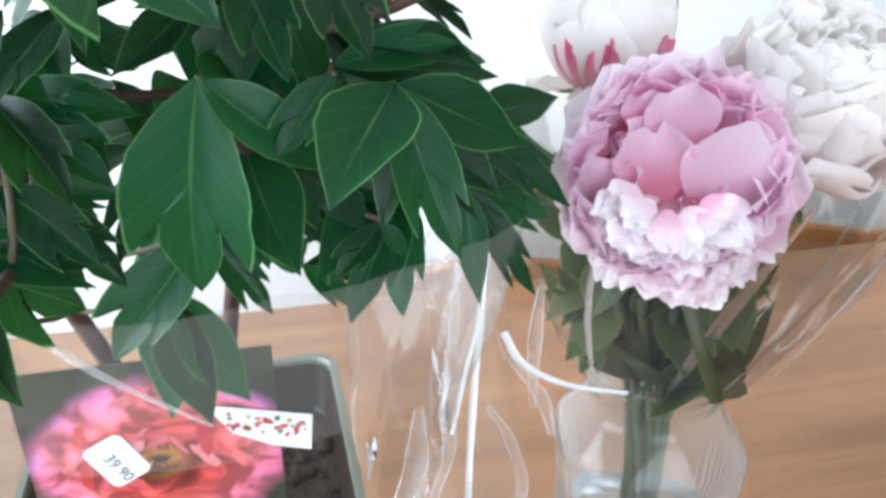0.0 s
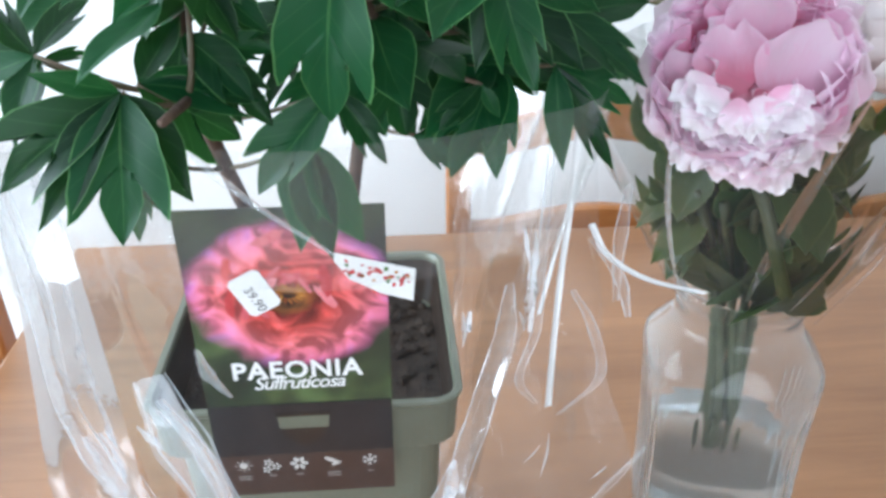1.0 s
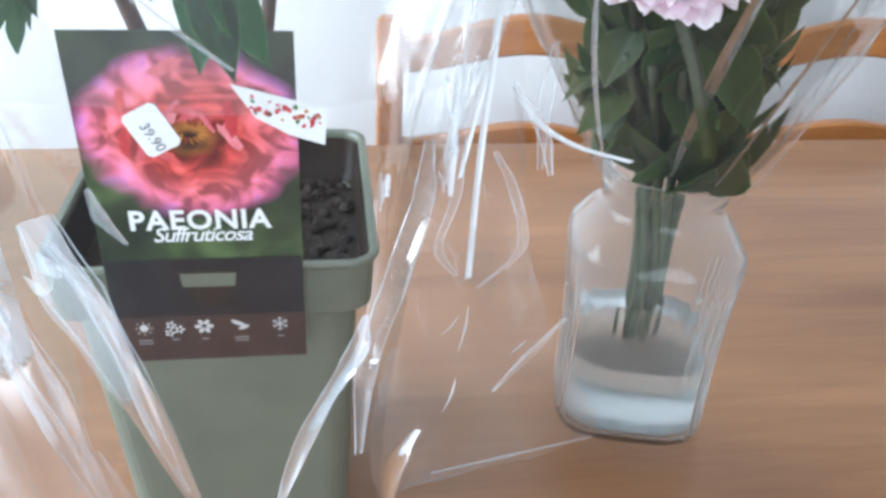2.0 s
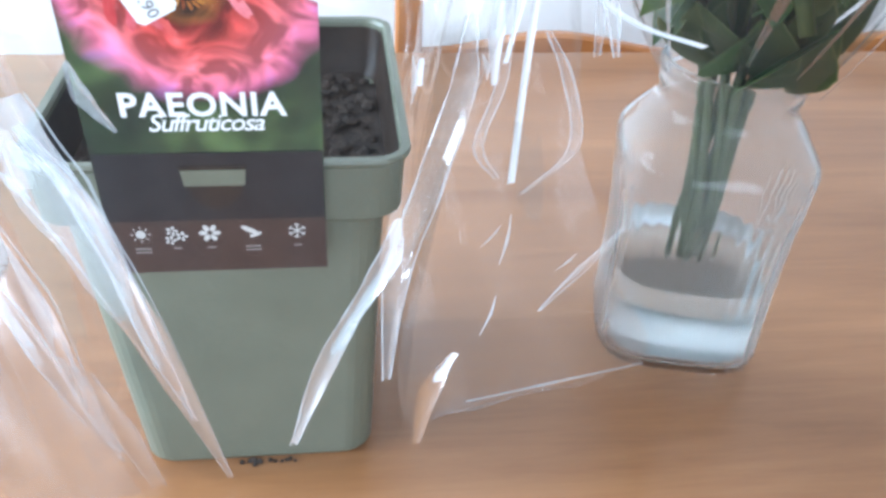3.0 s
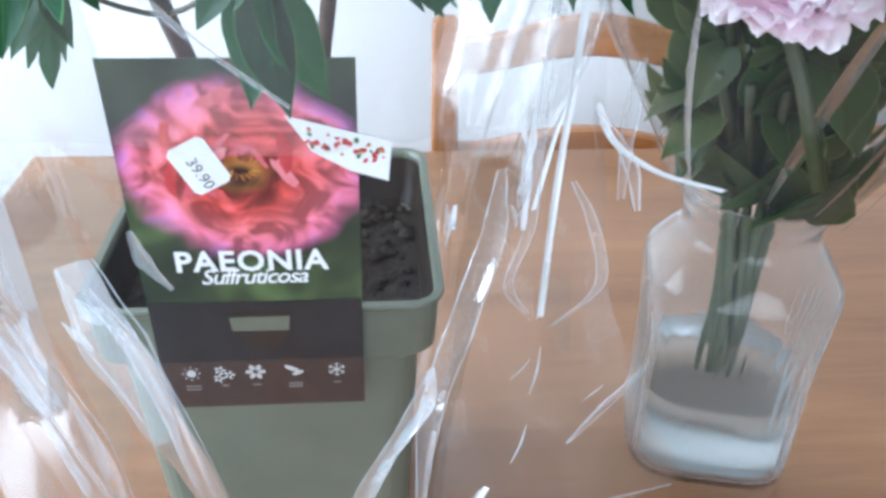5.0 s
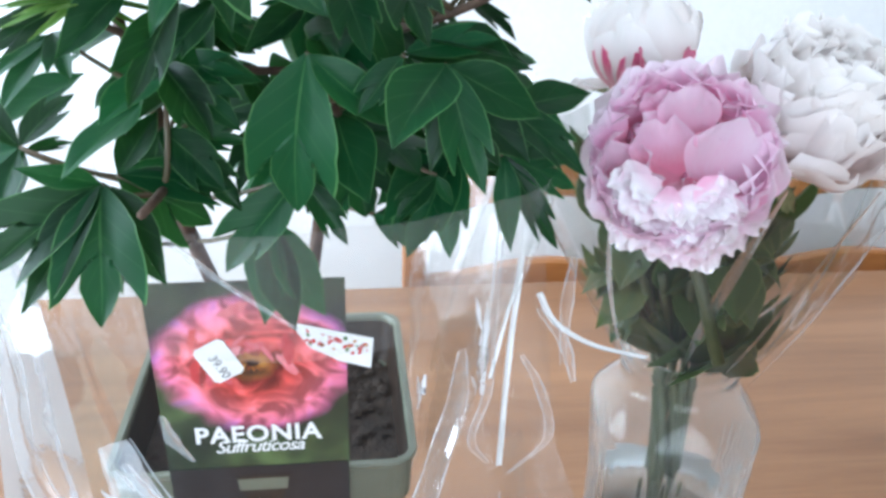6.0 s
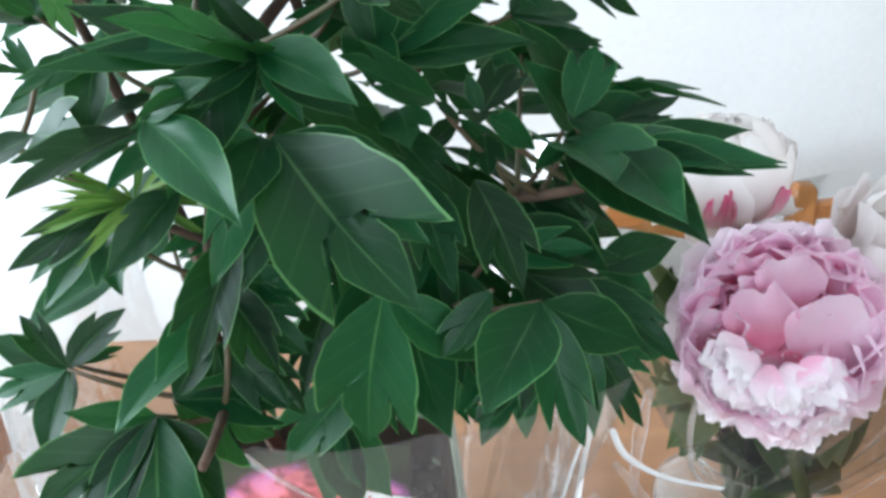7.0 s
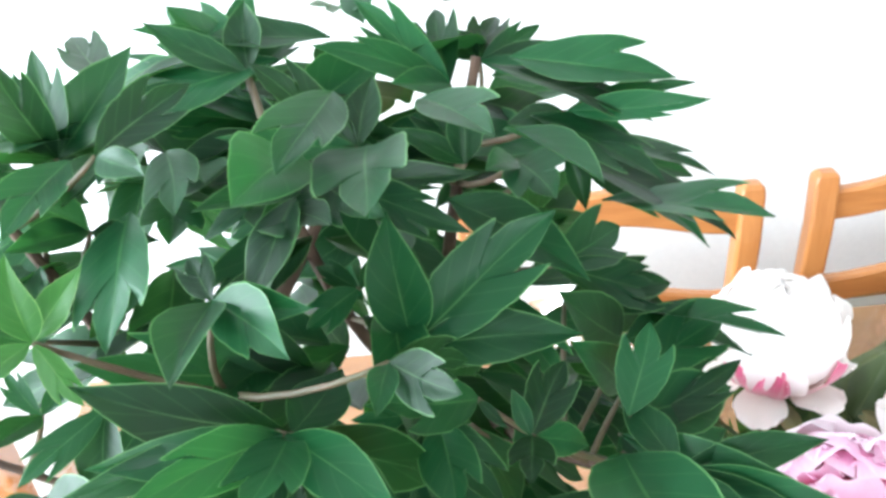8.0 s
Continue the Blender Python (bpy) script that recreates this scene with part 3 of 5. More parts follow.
INK_DARK = surface("black_print", (0.006, 0.006, 0.008), (0.02, 0.018, 0.02), 0.45, 60.0)
PRINT_GREEN = surface("green_print", (0.06, 0.16, 0.04), (0.10, 0.22, 0.06), 0.4, 90.0)
PRINT_GREY = surface("grey_print", (0.50, 0.48, 0.46), (0.60, 0.58, 0.56), 0.5, 60.0)
CAPTION = surface("grey_caption", (0.22, 0.20, 0.19), (0.28, 0.26, 0.25), 0.4, 60.0)
plant_label()


# ---------------------------------------------------------------- leaves
OVATE = [(0.0, 0.012), (0.05, 0.08), (0.14, 0.24), (0.27, 0.40), (0.42, 0.47), (0.58, 0.43), (0.74, 0.30), (0.87, 0.145), (0.95, 0.05), (1.0, 0.0)]
LOBED = [(0.0, 0.012), (0.06, 0.10), (0.18, 0.26), (0.34, 0.39), (0.50, 0.45), (0.66, 0.465), (0.82, 0.43), (0.72, 0.32), (0.625, 0.215), (0.76, 0.225), (0.90, 0.12), (1.0, 0.0)]
DEEP = [(0.0, 0.012), (0.06, 0.10), (0.18, 0.25), (0.34, 0.38), (0.50, 0.44), (0.68, 0.475), (0.89, 0.45), (0.74, 0.30), (0.575, 0.17), (0.74, 0.205), (0.90, 0.10), (1.0, 0.0)]
NOTCHED = [(0.0, 0.012), (0.06, 0.10), (0.18, 0.27), (0.34, 0.39), (0.48, 0.42), (0.60, 0.405), (0.76, 0.355), (0.69, 0.285), (0.63, 0.235), (0.78, 0.215), (0.91, 0.10), (1.0, 0.0)]
SPINE = [0.0, 0.05, 0.12, 0.22, 0.31, 0.38, 0.44, 0.48, 0.52, 0.70, 0.88, 1.0]


def refine(shape):
    """An outline with a rounded point between each two of its own."""
    p = [Vector(q) for q in shape]
    p = [2 * p[0] - p[1]] + p + [2 * p[-1] - p[-2]]
    out = []
    for a, b, c, d in zip(p, p[1:], p[2:], p[3:]):
        out += [b, (9 * (b + c) - a - d) / 16]
    return [(q.x, max(q.y, 0.0)) for q in out] + [tuple(shape[-1])]


def blade(length, width, kind, rnd, droop=0.12, fold=0.25, curl=0.0):
    """A leaf blade along +y from its foot at the origin, its face up +z; width is the full width."""
    left, right = {"ovate": (OVATE, OVATE), "lobed": (LOBED, LOBED), "deep": (DEEP, DEEP), "left": (LOBED, OVATE), "right": (OVATE, NOTCHED), "notched": (NOTCHED, LOBED)}[kind]
    bm = bmesh.new()
    uv = bm.loops.layers.uv.new("UVMap")
    info = {}
    twist = rnd.uniform(-0.25, 0.25)
    wave = rnd.uniform(0, 6.28)

    def bend(x, s, u, along):
        y = s * length
        z = fold * abs(x) - droop * length * s * s + 0.012 * length * math.sin(9 * s + wave + 2 * u) * u
        z += twist * x * s + curl * x * x / max(width, 0.01)
        v = bm.verts.new((x + 0.05 * length * math.sin(2.5 * s + wave) * s, y, z))
        info[v] = (u, along)
        return v

    for side, shape in ((-1, left), (1, right)):
        shape = refine(shape)
        n = len(shape)
        spine = [float(np.interp(i * 11 / (n - 1), range(12), SPINE)) for i in range(n)]
        rows = []
        for (s, w), m in zip(shape, spine):
            x = side * w * width * rnd.uniform(0.97, 1.03)
            rows.append([bend(x * k, m + (s - m) * k, k, m + (s - m) * k) for k in (0.0, 0.4, 0.75, 1.0)])
        for a, b in zip(rows, rows[1:]):
            for i in range(3):
                q = (a[i], a[i + 1], b[i + 1], b[i])
                f = bm.faces.new(q if side > 0 else q[::-1])
                for lp in f.loops:
                    lp[uv].uv = info[lp.vert]
    bmesh.ops.remove_doubles(bm, verts=bm.verts[:], dist=0.00005)
    return bm


def leaf(foot, tip, wide, kind="ovate", parent=None, face=None, seed=0, material=None, name="leaf", droop=0.1):
    """A leaf from its foot to its tip; face: the way in which its upper side looks."""
    rnd = random.Random(seed * 7 + 3)
    a, b = Vector(foot), Vector(tip)
    y = (b - a)
    length = y.length
    y.normalize()
    n = Vector(face) if face is not None else Vector((-0.1, -0.75, 0.75))
    x = y.cross(n)
    if x.length < 0.05:
        x = y.cross(Vector((1, 0, 0.2)))
    x.normalize()
    z = x.cross(y)
    m = Matrix.Translation(a) @ Matrix((x, y, z)).transposed().to_4x4()
    bm = blade(length, 1.02 * wide * length, kind, rnd, droop, rnd.uniform(0.22, 0.48), rnd.uniform(-0.5, 0.3))
    # the droop bends the blade down: tilt it up a little so that its tip stays on its place
    bmesh.ops.rotate(bm, verts=bm.verts[:], cent=(0, 0, 0), matrix=Matrix.Rotation(math.atan(droop), 3, "X"))
    return part(name, bm, material or LEAF, parent, smooth=True, at=m)


PEONY = empty("peony_shrub", pose(0, 0.085, 0.165), "leafy dark green tree peony shrub growing in the pot", "shrub")
BASE = Vector((0, 0.085, 0.165))


def twig(points, radii, material=BARK, name="branch"):
    return part(name, tube([Vector(p) - BASE for p in points], radii, 7), material, PEONY, smooth=True)


COUNT = [0]


def sprig(t_foot, *tips, material=None):
    """Leaflets that spring from one point: (tip, width to length, kind)."""
    for tip, wide, kind in tips:
        COUNT[0] += 1
        leaf(Vector(t_foot) - BASE, Vector(tip) - BASE, wide, kind, PEONY, seed=COUNT[0], material=material)
# the leaves that stand outermost, spray by spray
sprig((0.038, -0.095, 0.462), ((0.030, -0.090, 0.402), .60, "lobed"), ((0.068, -0.095, 0.433), .4, "ovate"))
sprig((0.085, -0.100, 0.459), ((0.066, -0.128, 0.438), .62, "ovate"), ((0.080, -0.110, 0.423), .3, "ovate"), ((0.098, -0.120, 0.419), .42, "notched"), ((0.121, -0.095, 0.436), .45, "ovate"))
sprig((0.071, -0.095, 0.461), ((0.054, -0.103, 0.443), .5, "notched"))
sprig((-0.038, -0.086, 0.413), ((-0.077, -0.105, 0.385), .56, "deep"), ((-0.065, -0.115, 0.377), .36, "left"), ((-0.038, -0.120, 0.372), .66, "deep"), ((-0.015, -0.100, 0.379), .46, "right"), ((-0.064, -0.095, 0.423), .34, "ovate"))
sprig((-0.034, -0.080, 0.414), ((-0.004, -0.070, 0.387), .70, "deep"), ((0.005, -0.066, 0.404), .50, "deep"), ((-0.020, -0.056, 0.431), .45, "ovate"))
sprig((-0.070, -0.070, 0.422), ((-0.078, -0.085, 0.394), .42, "ovate"), ((-0.097, -0.070, 0.410), .50, "deep"), ((-0.087, -0.060, 0.437), .50, "deep"), ((-0.051, -0.060, 0.440), .52, "notched"))
sprig((0.009, -0.097, 0.513), ((0.044, -0.140, 0.481), .64, "deep"), ((0.048, -0.100, 0.498), .36, "ovate"), ((0.011, -0.090, 0.467), .3, "ovate"))
sprig((0.003, -0.090, 0.512), ((-0.013, -0.100, 0.469), .34, "right"), ((-0.028, -0.070, 0.509), .4, "ovate"))
sprig((-0.016, -0.070, 0.454), ((0.004, -0.090, 0.430), .5, "notched"), ((-0.036, -0.064, 0.423), .38, "ovate"), ((0.020, -0.060, 0.445), .42, "ovate"))
sprig((-0.020, -0.065, 0.427), ((0.005, -0.076, 0.406), .55, "notched"), ((-0.027, -0.070, 0.391), .4, "lobed"))
sprig((0.017, -0.040, 0.378), ((0.009, -0.039, 0.325), .40, "ovate"), ((0.023, -0.045, 0.323), .38, "ovate"), ((0.040, -0.040, 0.328), .36, "ovate"))
sprig((0.030, -0.040, 0.397), ((-0.001, -0.050, 0.356), .5, "notched"), ((0.051, -0.049, 0.369), .4, "notched"))
sprig((0.051, -0.025, 0.409), ((0.060, -0.029, 0.373), .8, "lobed"), ((0.033, -0.040, 0.383), .5, "ovate"))
sprig((0.063, -0.012, 0.367), ((0.109, -0.006, 0.360), .42, "lobed"), ((0.081, -0.030, 0.355), .4, "notched"))
sprig((0.087, -0.060, 0.404), ((0.071, -0.070, 0.389), .5, "notched"), ((0.094, -0.060, 0.390), .4, "ovate"))
sprig((0.121, -0.030, 0.402), ((0.124, -0.050, 0.363), .3, "ovate"), ((0.148, -0.039, 0.359), .32, "notched"), ((0.158, -0.020, 0.379), .5, "lobed"), ((0.156, -0.010, 0.404), .5, "ovate"))
sprig((0.130, 0.000, 0.416), ((0.175, 0.020, 0.414), .42, "ovate"), ((0.165, 0.010, 0.384), .5, "ovate"))
sprig((0.074, -0.060, 0.454), ((0.109, -0.070, 0.462), .42, "lobed"), ((0.127, -0.050, 0.443), .35, "notched"))
sprig((0.101, -0.050, 0.493), ((0.154, -0.100, 0.501), .24, "right"), ((0.131, -0.110, 0.481), .42, "ovate"), ((0.107, -0.070, 0.480), .5, "lobed"), ((0.146, -0.030, 0.502), .3, "lobed"))
sprig((-0.064, -0.030, 0.456), ((-0.092, -0.034, 0.436), .24, "ovate"), ((-0.088, -0.035, 0.422), .3, "ovate"), ((-0.049, -0.060, 0.445), .45, "lobed"))
sprig((-0.055, 0.030, 0.425), ((-0.066, 0.020, 0.410), .4, "ovate"), ((-0.042, 0.030, 0.410), .4, "ovate"))
sprig((-0.072, -0.060, 0.417), ((-0.078, -0.080, 0.393), .42, "ovate"), ((-0.104, -0.050, 0.423), .4, "ovate"), ((-0.057, -0.050, 0.418), .4, "lobed"), ((-0.089, -0.070, 0.404), .35, "ovate"))
sprig((-0.050, -0.020, 0.491), ((-0.064, -0.040, 0.479), .5, "ovate"), ((-0.026, -0.020, 0.493), .4, "ovate"))
sprig((0.098, 0.030, 0.444), ((0.131, 0.020, 0.429), .4, "notched"), ((0.146, 0.030, 0.404), .4, "ovate"), ((0.111, 0.020, 0.409), .4, "lobed"))
sprig((0.099, -0.060, 0.495), ((0.099, -0.110, 0.501), .7, "lobed"), ((0.086, -0.070, 0.490), .4, "ovate"))
sprig((0.112, -0.070, 0.497), ((0.121, -0.120, 0.495), .42, "ovate"), ((0.154, -0.100, 0.500), .26, "right"), ((0.145, -0.100, 0.497), .25, "ovate"), ((0.157, -0.070, 0.500), .28, "ovate"), ((0.105, -0.040, 0.501), .42, "ovate"))
sprig((0.112, -0.020, 0.484), ((0.158, 0.014, 0.487), .42, "lobed"), ((0.089, -0.030, 0.515), .42, "ovate"))
sprig((0.094, 0.000, 0.509), ((0.140, 0.020, 0.497), .45, "lobed"), ((0.140, 0.020, 0.483), .4, "ovate"))
sprig((0.004, -0.072, 0.528), ((-0.022, -0.110, 0.522), .36, "lobed"))
sprig((-0.026, -0.090, 0.516), ((0.007, -0.140, 0.507), .30, "ovate"), ((-0.005, -0.100, 0.531), .4, "ovate"))
sprig((-0.048, -0.050, 0.524), ((-0.068, -0.070, 0.516), .4, "lobed"), ((-0.051, -0.070, 0.503), .5, "ovate"))
sprig((-0.068, -0.060, 0.502), ((-0.047, -0.080, 0.507), .8, "lobed"), ((-0.087, -0.060, 0.491), .5, "ovate"))
sprig((0.039, -0.023, 0.514), ((0.036, -0.020, 0.563), .42, "ovate"), ((0.088, -0.015, 0.553), .44, "notched"), ((0.092, -0.036, 0.522), .34, "ovate"), ((0.024, -0.010, 0.518), .45, "ovate"))
sprig((0.032, -0.070, 0.547), ((0.048, -0.090, 0.552), .6, "notched"), ((0.027, -0.090, 0.548), .4, "ovate"), ((0.053, -0.060, 0.538), .5, "lobed"))
sprig((-0.015, -0.040, 0.550), ((-0.019, -0.080, 0.554), .46, "ovate"), ((0.009, -0.076, 0.556), .42, "right"), ((0.014, -0.060, 0.559), .34, "ovate"), ((-0.025, -0.020, 0.552), .5, "lobed"))
sprig((0.005, -0.072, 0.528), ((-0.052, -0.090, 0.533), .20, "ovate"), ((-0.052, -0.060, 0.540), .30, "ovate"), ((0.031, -0.088, 0.513), .42, "ovate"), ((-0.002, -0.110, 0.542), .46, "lobed"), ((0.018, -0.040, 0.520), .5, "ovate"), ((0.045, -0.060, 0.489), .35, "ovate"), ((-0.027, -0.110, 0.549), .3, "right"))
sprig((0.014, 0.004, 0.562), ((0.066, 0.000, 0.562), .22, "right"), ((-0.020, -0.020, 0.566), .26, "ovate"), ((0.034, -0.030, 0.566), .5, "notched"), ((0.061, -0.015, 0.552), .30, "notched"), ((-0.006, -0.020, 0.555), .35, "ovate"))
sprig((-0.073, 0.033, 0.563), ((-0.075, 0.050, 0.596), .5, "lobed"), ((-0.043, 0.050, 0.593), .46, "ovate"), ((-0.083, 0.030, 0.602), .5, "lobed"), ((-0.089, 0.000, 0.577), .16, "ovate"), ((-0.033, 0.020, 0.557), .16, "ovate"))
sprig((-0.049, 0.000, 0.578), ((-0.023, 0.020, 0.592), .55, "lobed"), ((-0.031, -0.020, 0.579), .4, "ovate"))
sprig((-0.062, 0.014, 0.545), ((-0.083, 0.010, 0.567), .5, "ovate"), ((-0.080, -0.010, 0.555), .4, "ovate"), ((-0.037, 0.000, 0.547), .34, "ovate"))
sprig((0.028, 0.000, 0.574), ((-0.003, 0.010, 0.598), .42, "notched"), ((0.034, 0.020, 0.589), .5, "ovate"), ((-0.012, -0.010, 0.584), .24, "ovate"), ((0.016, 0.020, 0.583), .4, "lobed"))
sprig((0.061, 0.040, 0.576), ((0.029, 0.060, 0.600), .36, "lobed"), ((0.016, 0.030, 0.598), .28, "right"), ((0.040, 0.020, 0.585), .4, "ovate"), ((0.058, 0.080, 0.590), .4, "lobed"))
sprig((0.074, 0.060, 0.576), ((0.083, 0.090, 0.583), .5, "lobed"), ((0.109, 0.050, 0.582), .30, "right"), ((0.099, 0.070, 0.584), .42, "lobed"), ((0.105, 0.040, 0.576), .3, "notched"), ((0.062, 0.080, 0.581), .5, "ovate"))
sprig((0.093, 0.005, 0.578), ((0.134, -0.010, 0.584), .24, "right"), ((0.117, -0.009, 0.565), .40, "ovate"), ((0.075, 0.010, 0.574), .45, "ovate"), ((0.136, 0.010, 0.583), .2, "lobed"))
sprig((0.077, 0.000, 0.565), ((0.083, -0.030, 0.567), .7, "lobed"), ((0.064, -0.020, 0.573), .4, "ovate"))
sprig((0.105, 0.050, 0.542), ((0.154, 0.050, 0.512), .34, "lobed"), ((0.164, 0.070, 0.518), .3, "lobed"), ((0.112, 0.040, 0.521), .4, "ovate"))
sprig((0.063, 0.020, 0.555), ((0.066, 0.030, 0.579), .5, "ovate"), ((0.039, 0.020, 0.572), .3, "ovate"), ((0.051, 0.050, 0.568), .4, "lobed"))
sprig((-0.005, 0.030, 0.589), ((-0.038, 0.040, 0.604), .30, "ovate"), ((-0.012, 0.050, 0.592), .45, "lobed"), ((-0.006, 0.050, 0.607), .5, "ovate"), ((-0.034, 0.070, 0.601), .4, "lobed"), ((0.012, 0.050, 0.593), .4, "lobed"))
sprig((0.089, 0.000, 0.524), ((0.138, 0.020, 0.495), .32, "lobed"), ((0.123, 0.030, 0.516), .5, "lobed"), ((0.093, 0.000, 0.535), .4, "ovate"))
sprig((0.116, 0.000, 0.489), ((0.159, 0.015, 0.485), .45, "ovate"), ((0.086, -0.020, 0.527), .42, "ovate"))
sprig((0.103, -0.050, 0.500), ((0.145, -0.030, 0.490), .45, "ovate"), ((0.114, -0.030, 0.520), .6, "lobed"))
sprig((0.071, -0.060, 0.506), ((0.068, -0.080, 0.509), .7, "lobed"), ((0.091, -0.050, 0.489), .4, "ovate"), ((0.066, -0.050, 0.516), .4, "ovate"), ((0.085, -0.040, 0.516), .6, "lobed"))
sprig((-0.073, -0.025, 0.531), ((-0.071, -0.010, 0.548), .7, "lobed"), ((-0.085, -0.030, 0.540), .5, "ovate"), ((-0.059, -0.020, 0.543), .5, "lobed"))
sprig((-0.071, -0.040, 0.515), ((-0.077, -0.060, 0.522), .5, "ovate"), ((-0.063, -0.030, 0.520), .5, "ovate"), ((-0.083, -0.030, 0.525), .4, "lobed"))
sprig((-0.054, 0.000, 0.520), ((-0.059, 0.000, 0.538), .4, "ovate"), ((-0.048, 0.010, 0.530), .4, "ovate"), ((-0.060, -0.020, 0.527), .4, "ovate"))
sprig((0.005, -0.092, 0.511), ((0.002, -0.130, 0.501), .45, "ovate"), ((-0.012, -0.100, 0.510), .5, "ovate"))
sprig((0.004, -0.075, 0.531), ((-0.024, -0.100, 0.505), .62, "lobed"), ((-0.043, -0.085, 0.533), .28, "ovate"), ((0.018, -0.085, 0.512), .36, "ovate"), ((0.033, -0.100, 0.522), .42, "ovate"))
sprig((0.009, -0.030, 0.512), ((-0.055, -0.045, 0.536), .36, "notched"), ((-0.019, -0.030, 0.541), .32, "ovate"), ((-0.021, -0.030, 0.498), .4, "lobed"))
sprig((0.005, -0.085, 0.506), ((0.047, -0.100, 0.501), .30, "ovate"), ((0.049, -0.120, 0.487), .36, "ovate"))
sprig((0.045, 0.000, 0.464), ((0.026, -0.020, 0.450), .5, "lobed"), ((0.052, 0.000, 0.437), .4, "ovate"), ((0.015, 0.000, 0.461), .4, "notched"))
sprig((0.068, 0.020, 0.420), ((0.062, 0.010, 0.380), .42, "ovate"), ((0.091, 0.010, 0.389), .45, "lobed"), ((0.044, 0.020, 0.392), .4, "notched"))
sprig((0.074, 0.030, 0.474), ((0.091, 0.020, 0.457), .5, "lobed"), ((0.056, 0.030, 0.459), .5, "ovate"))
sprig((0.101, 0.000, 0.394), ((0.140, -0.010, 0.408), .5, "ovate"), ((0.123, -0.020, 0.386), .5, "lobed"))
sprig((0.098, -0.020, 0.402), ((0.064, -0.050, 0.380), .42, "ovate"), ((0.078, -0.050, 0.361), .5, "notched"), ((0.098, -0.040, 0.356), .45, "notched"))
sprig((0.056, -0.010, 0.421), ((0.051, -0.020, 0.371), .5, "lobed"), ((0.071, -0.020, 0.381), .5, "ovate"), ((0.031, -0.020, 0.393), .5, "notched"))
sprig((-0.055, -0.030, 0.370), ((-0.055, -0.040, 0.333), .4, "notched"), ((-0.068, -0.040, 0.344), .42, "ovate"), ((-0.045, -0.040, 0.348), .4, "ovate"))
sprig((0.076, -0.030, 0.488), ((0.077, -0.045, 0.478), .8, "lobed"), ((0.088, -0.030, 0.480), .4, "ovate"))
sprig((0.058, -0.020, 0.474), ((0.055, -0.030, 0.433), .35, "ovate"), ((0.074, -0.020, 0.429), .42, "ovate"), ((0.046, -0.030, 0.456), .5, "lobed"))
sprig((0.089, -0.030, 0.403), ((0.140, -0.010, 0.393), .4, "lobed"), ((0.072, -0.020, 0.410), .4, "ovate"), ((0.116, 0.000, 0.414), .5, "ovate"))
sprig((0.024, -0.010, 0.529), ((0.006, -0.020, 0.523), .6, "lobed"), ((0.036, 0.000, 0.534), .5, "ovate"), ((0.010, 0.000, 0.532), .5, "notched"))
sprig((0.058, -0.040, 0.504), ((0.026, -0.060, 0.524), .45, "lobed"), ((0.066, -0.050, 0.500), .3, "ovate"))

# low leaves at the near side, in front of the limbs
sprig((-0.015, -0.060, 0.452), ((0.011, -0.080, 0.429), .50, "lobed"), ((0.014, -0.074, 0.449), .42, "lobed"), ((-0.005, -0.066, 0.425), .34, "ovate"))
sprig((-0.020, -0.050, 0.418), ((0.008, -0.060, 0.390), .50, "notched"), ((-0.028, -0.055, 0.386), .48, "lobed"), ((0.012, -0.050, 0.415), .40, "lobed"))
sprig((-0.017, 0.000, 0.438), ((0.014, -0.020, 0.433), .42, "notched"), ((0.002, -0.010, 0.410), .44, "ovate"), ((-0.034, -0.010, 0.414), .40, "lobed"))
sprig((-0.008, -0.020, 0.466), ((0.018, -0.030, 0.450), .50, "lobed"), ((-0.004, -0.040, 0.444), .40, "ovate"), ((0.020, -0.016, 0.470), .36, "ovate"))
sprig((0.036, -0.030, 0.468), ((0.012, -0.050, 0.452), .42, "ovate"), ((0.058, -0.050, 0.452), .46, "lobed"), ((0.036, -0.050, 0.440), .40, "ovate"))
sprig((0.039, 0.000, 0.404), ((0.062, -0.006, 0.362), .56, "lobed"), ((0.030, -0.006, 0.366), .44, "notched"), ((0.066, -0.014, 0.392), .42, "ovate"))
# leaves deep in the crown, behind the near sprays
sprig((-0.013, 0.030, 0.444), ((0.010, 0.020, 0.436), .50, "lobed"), ((-0.030, 0.020, 0.452), .46, "ovate"), ((-0.006, 0.020, 0.470), .44, "lobed"))
sprig((0.004, 0.010, 0.436), ((-0.020, 0.000, 0.424), .46, "ovate"), ((0.020, 0.000, 0.412), .48, "lobed"))
sprig((-0.030, 0.010, 0.404), ((-0.012, 0.000, 0.378), .46, "lobed"), ((-0.042, 0.000, 0.382), .44, "ovate"), ((-0.006, 0.004, 0.400), .44, "notched"))
# sprays at the upper left of the crown
sprig((-0.011, 0.050, 0.590), ((-0.032, 0.050, 0.606), .44, "ovate"), ((-0.042, 0.040, 0.602), .22, "ovate"), ((-0.004, 0.060, 0.609), .50, "ovate"))
# young spray whose backlight is put into its colour
sprig((-0.061, -0.050, 0.549), ((-0.060, -0.050, 0.577), .56, "ovate"), ((-0.047, -0.040, 0.566), .44, "ovate"), ((-0.076, -0.062, 0.543), .44, "ovate"), ((-0.050, -0.056, 0.531), .42, "lobed"), material=BACKLIT_LEAF)

# stems of the shrub: a short trunk, then limbs that fork upwards
FORKS = []


def limb(a, b, c, d, thick, thin, name="branch"):
    line = bezier(a, b, c, d, 9)
    twig(line, [thick + (thin - thick) * i / 9 for i in range(10)], name=name)
    FORKS.extend(line[3:])


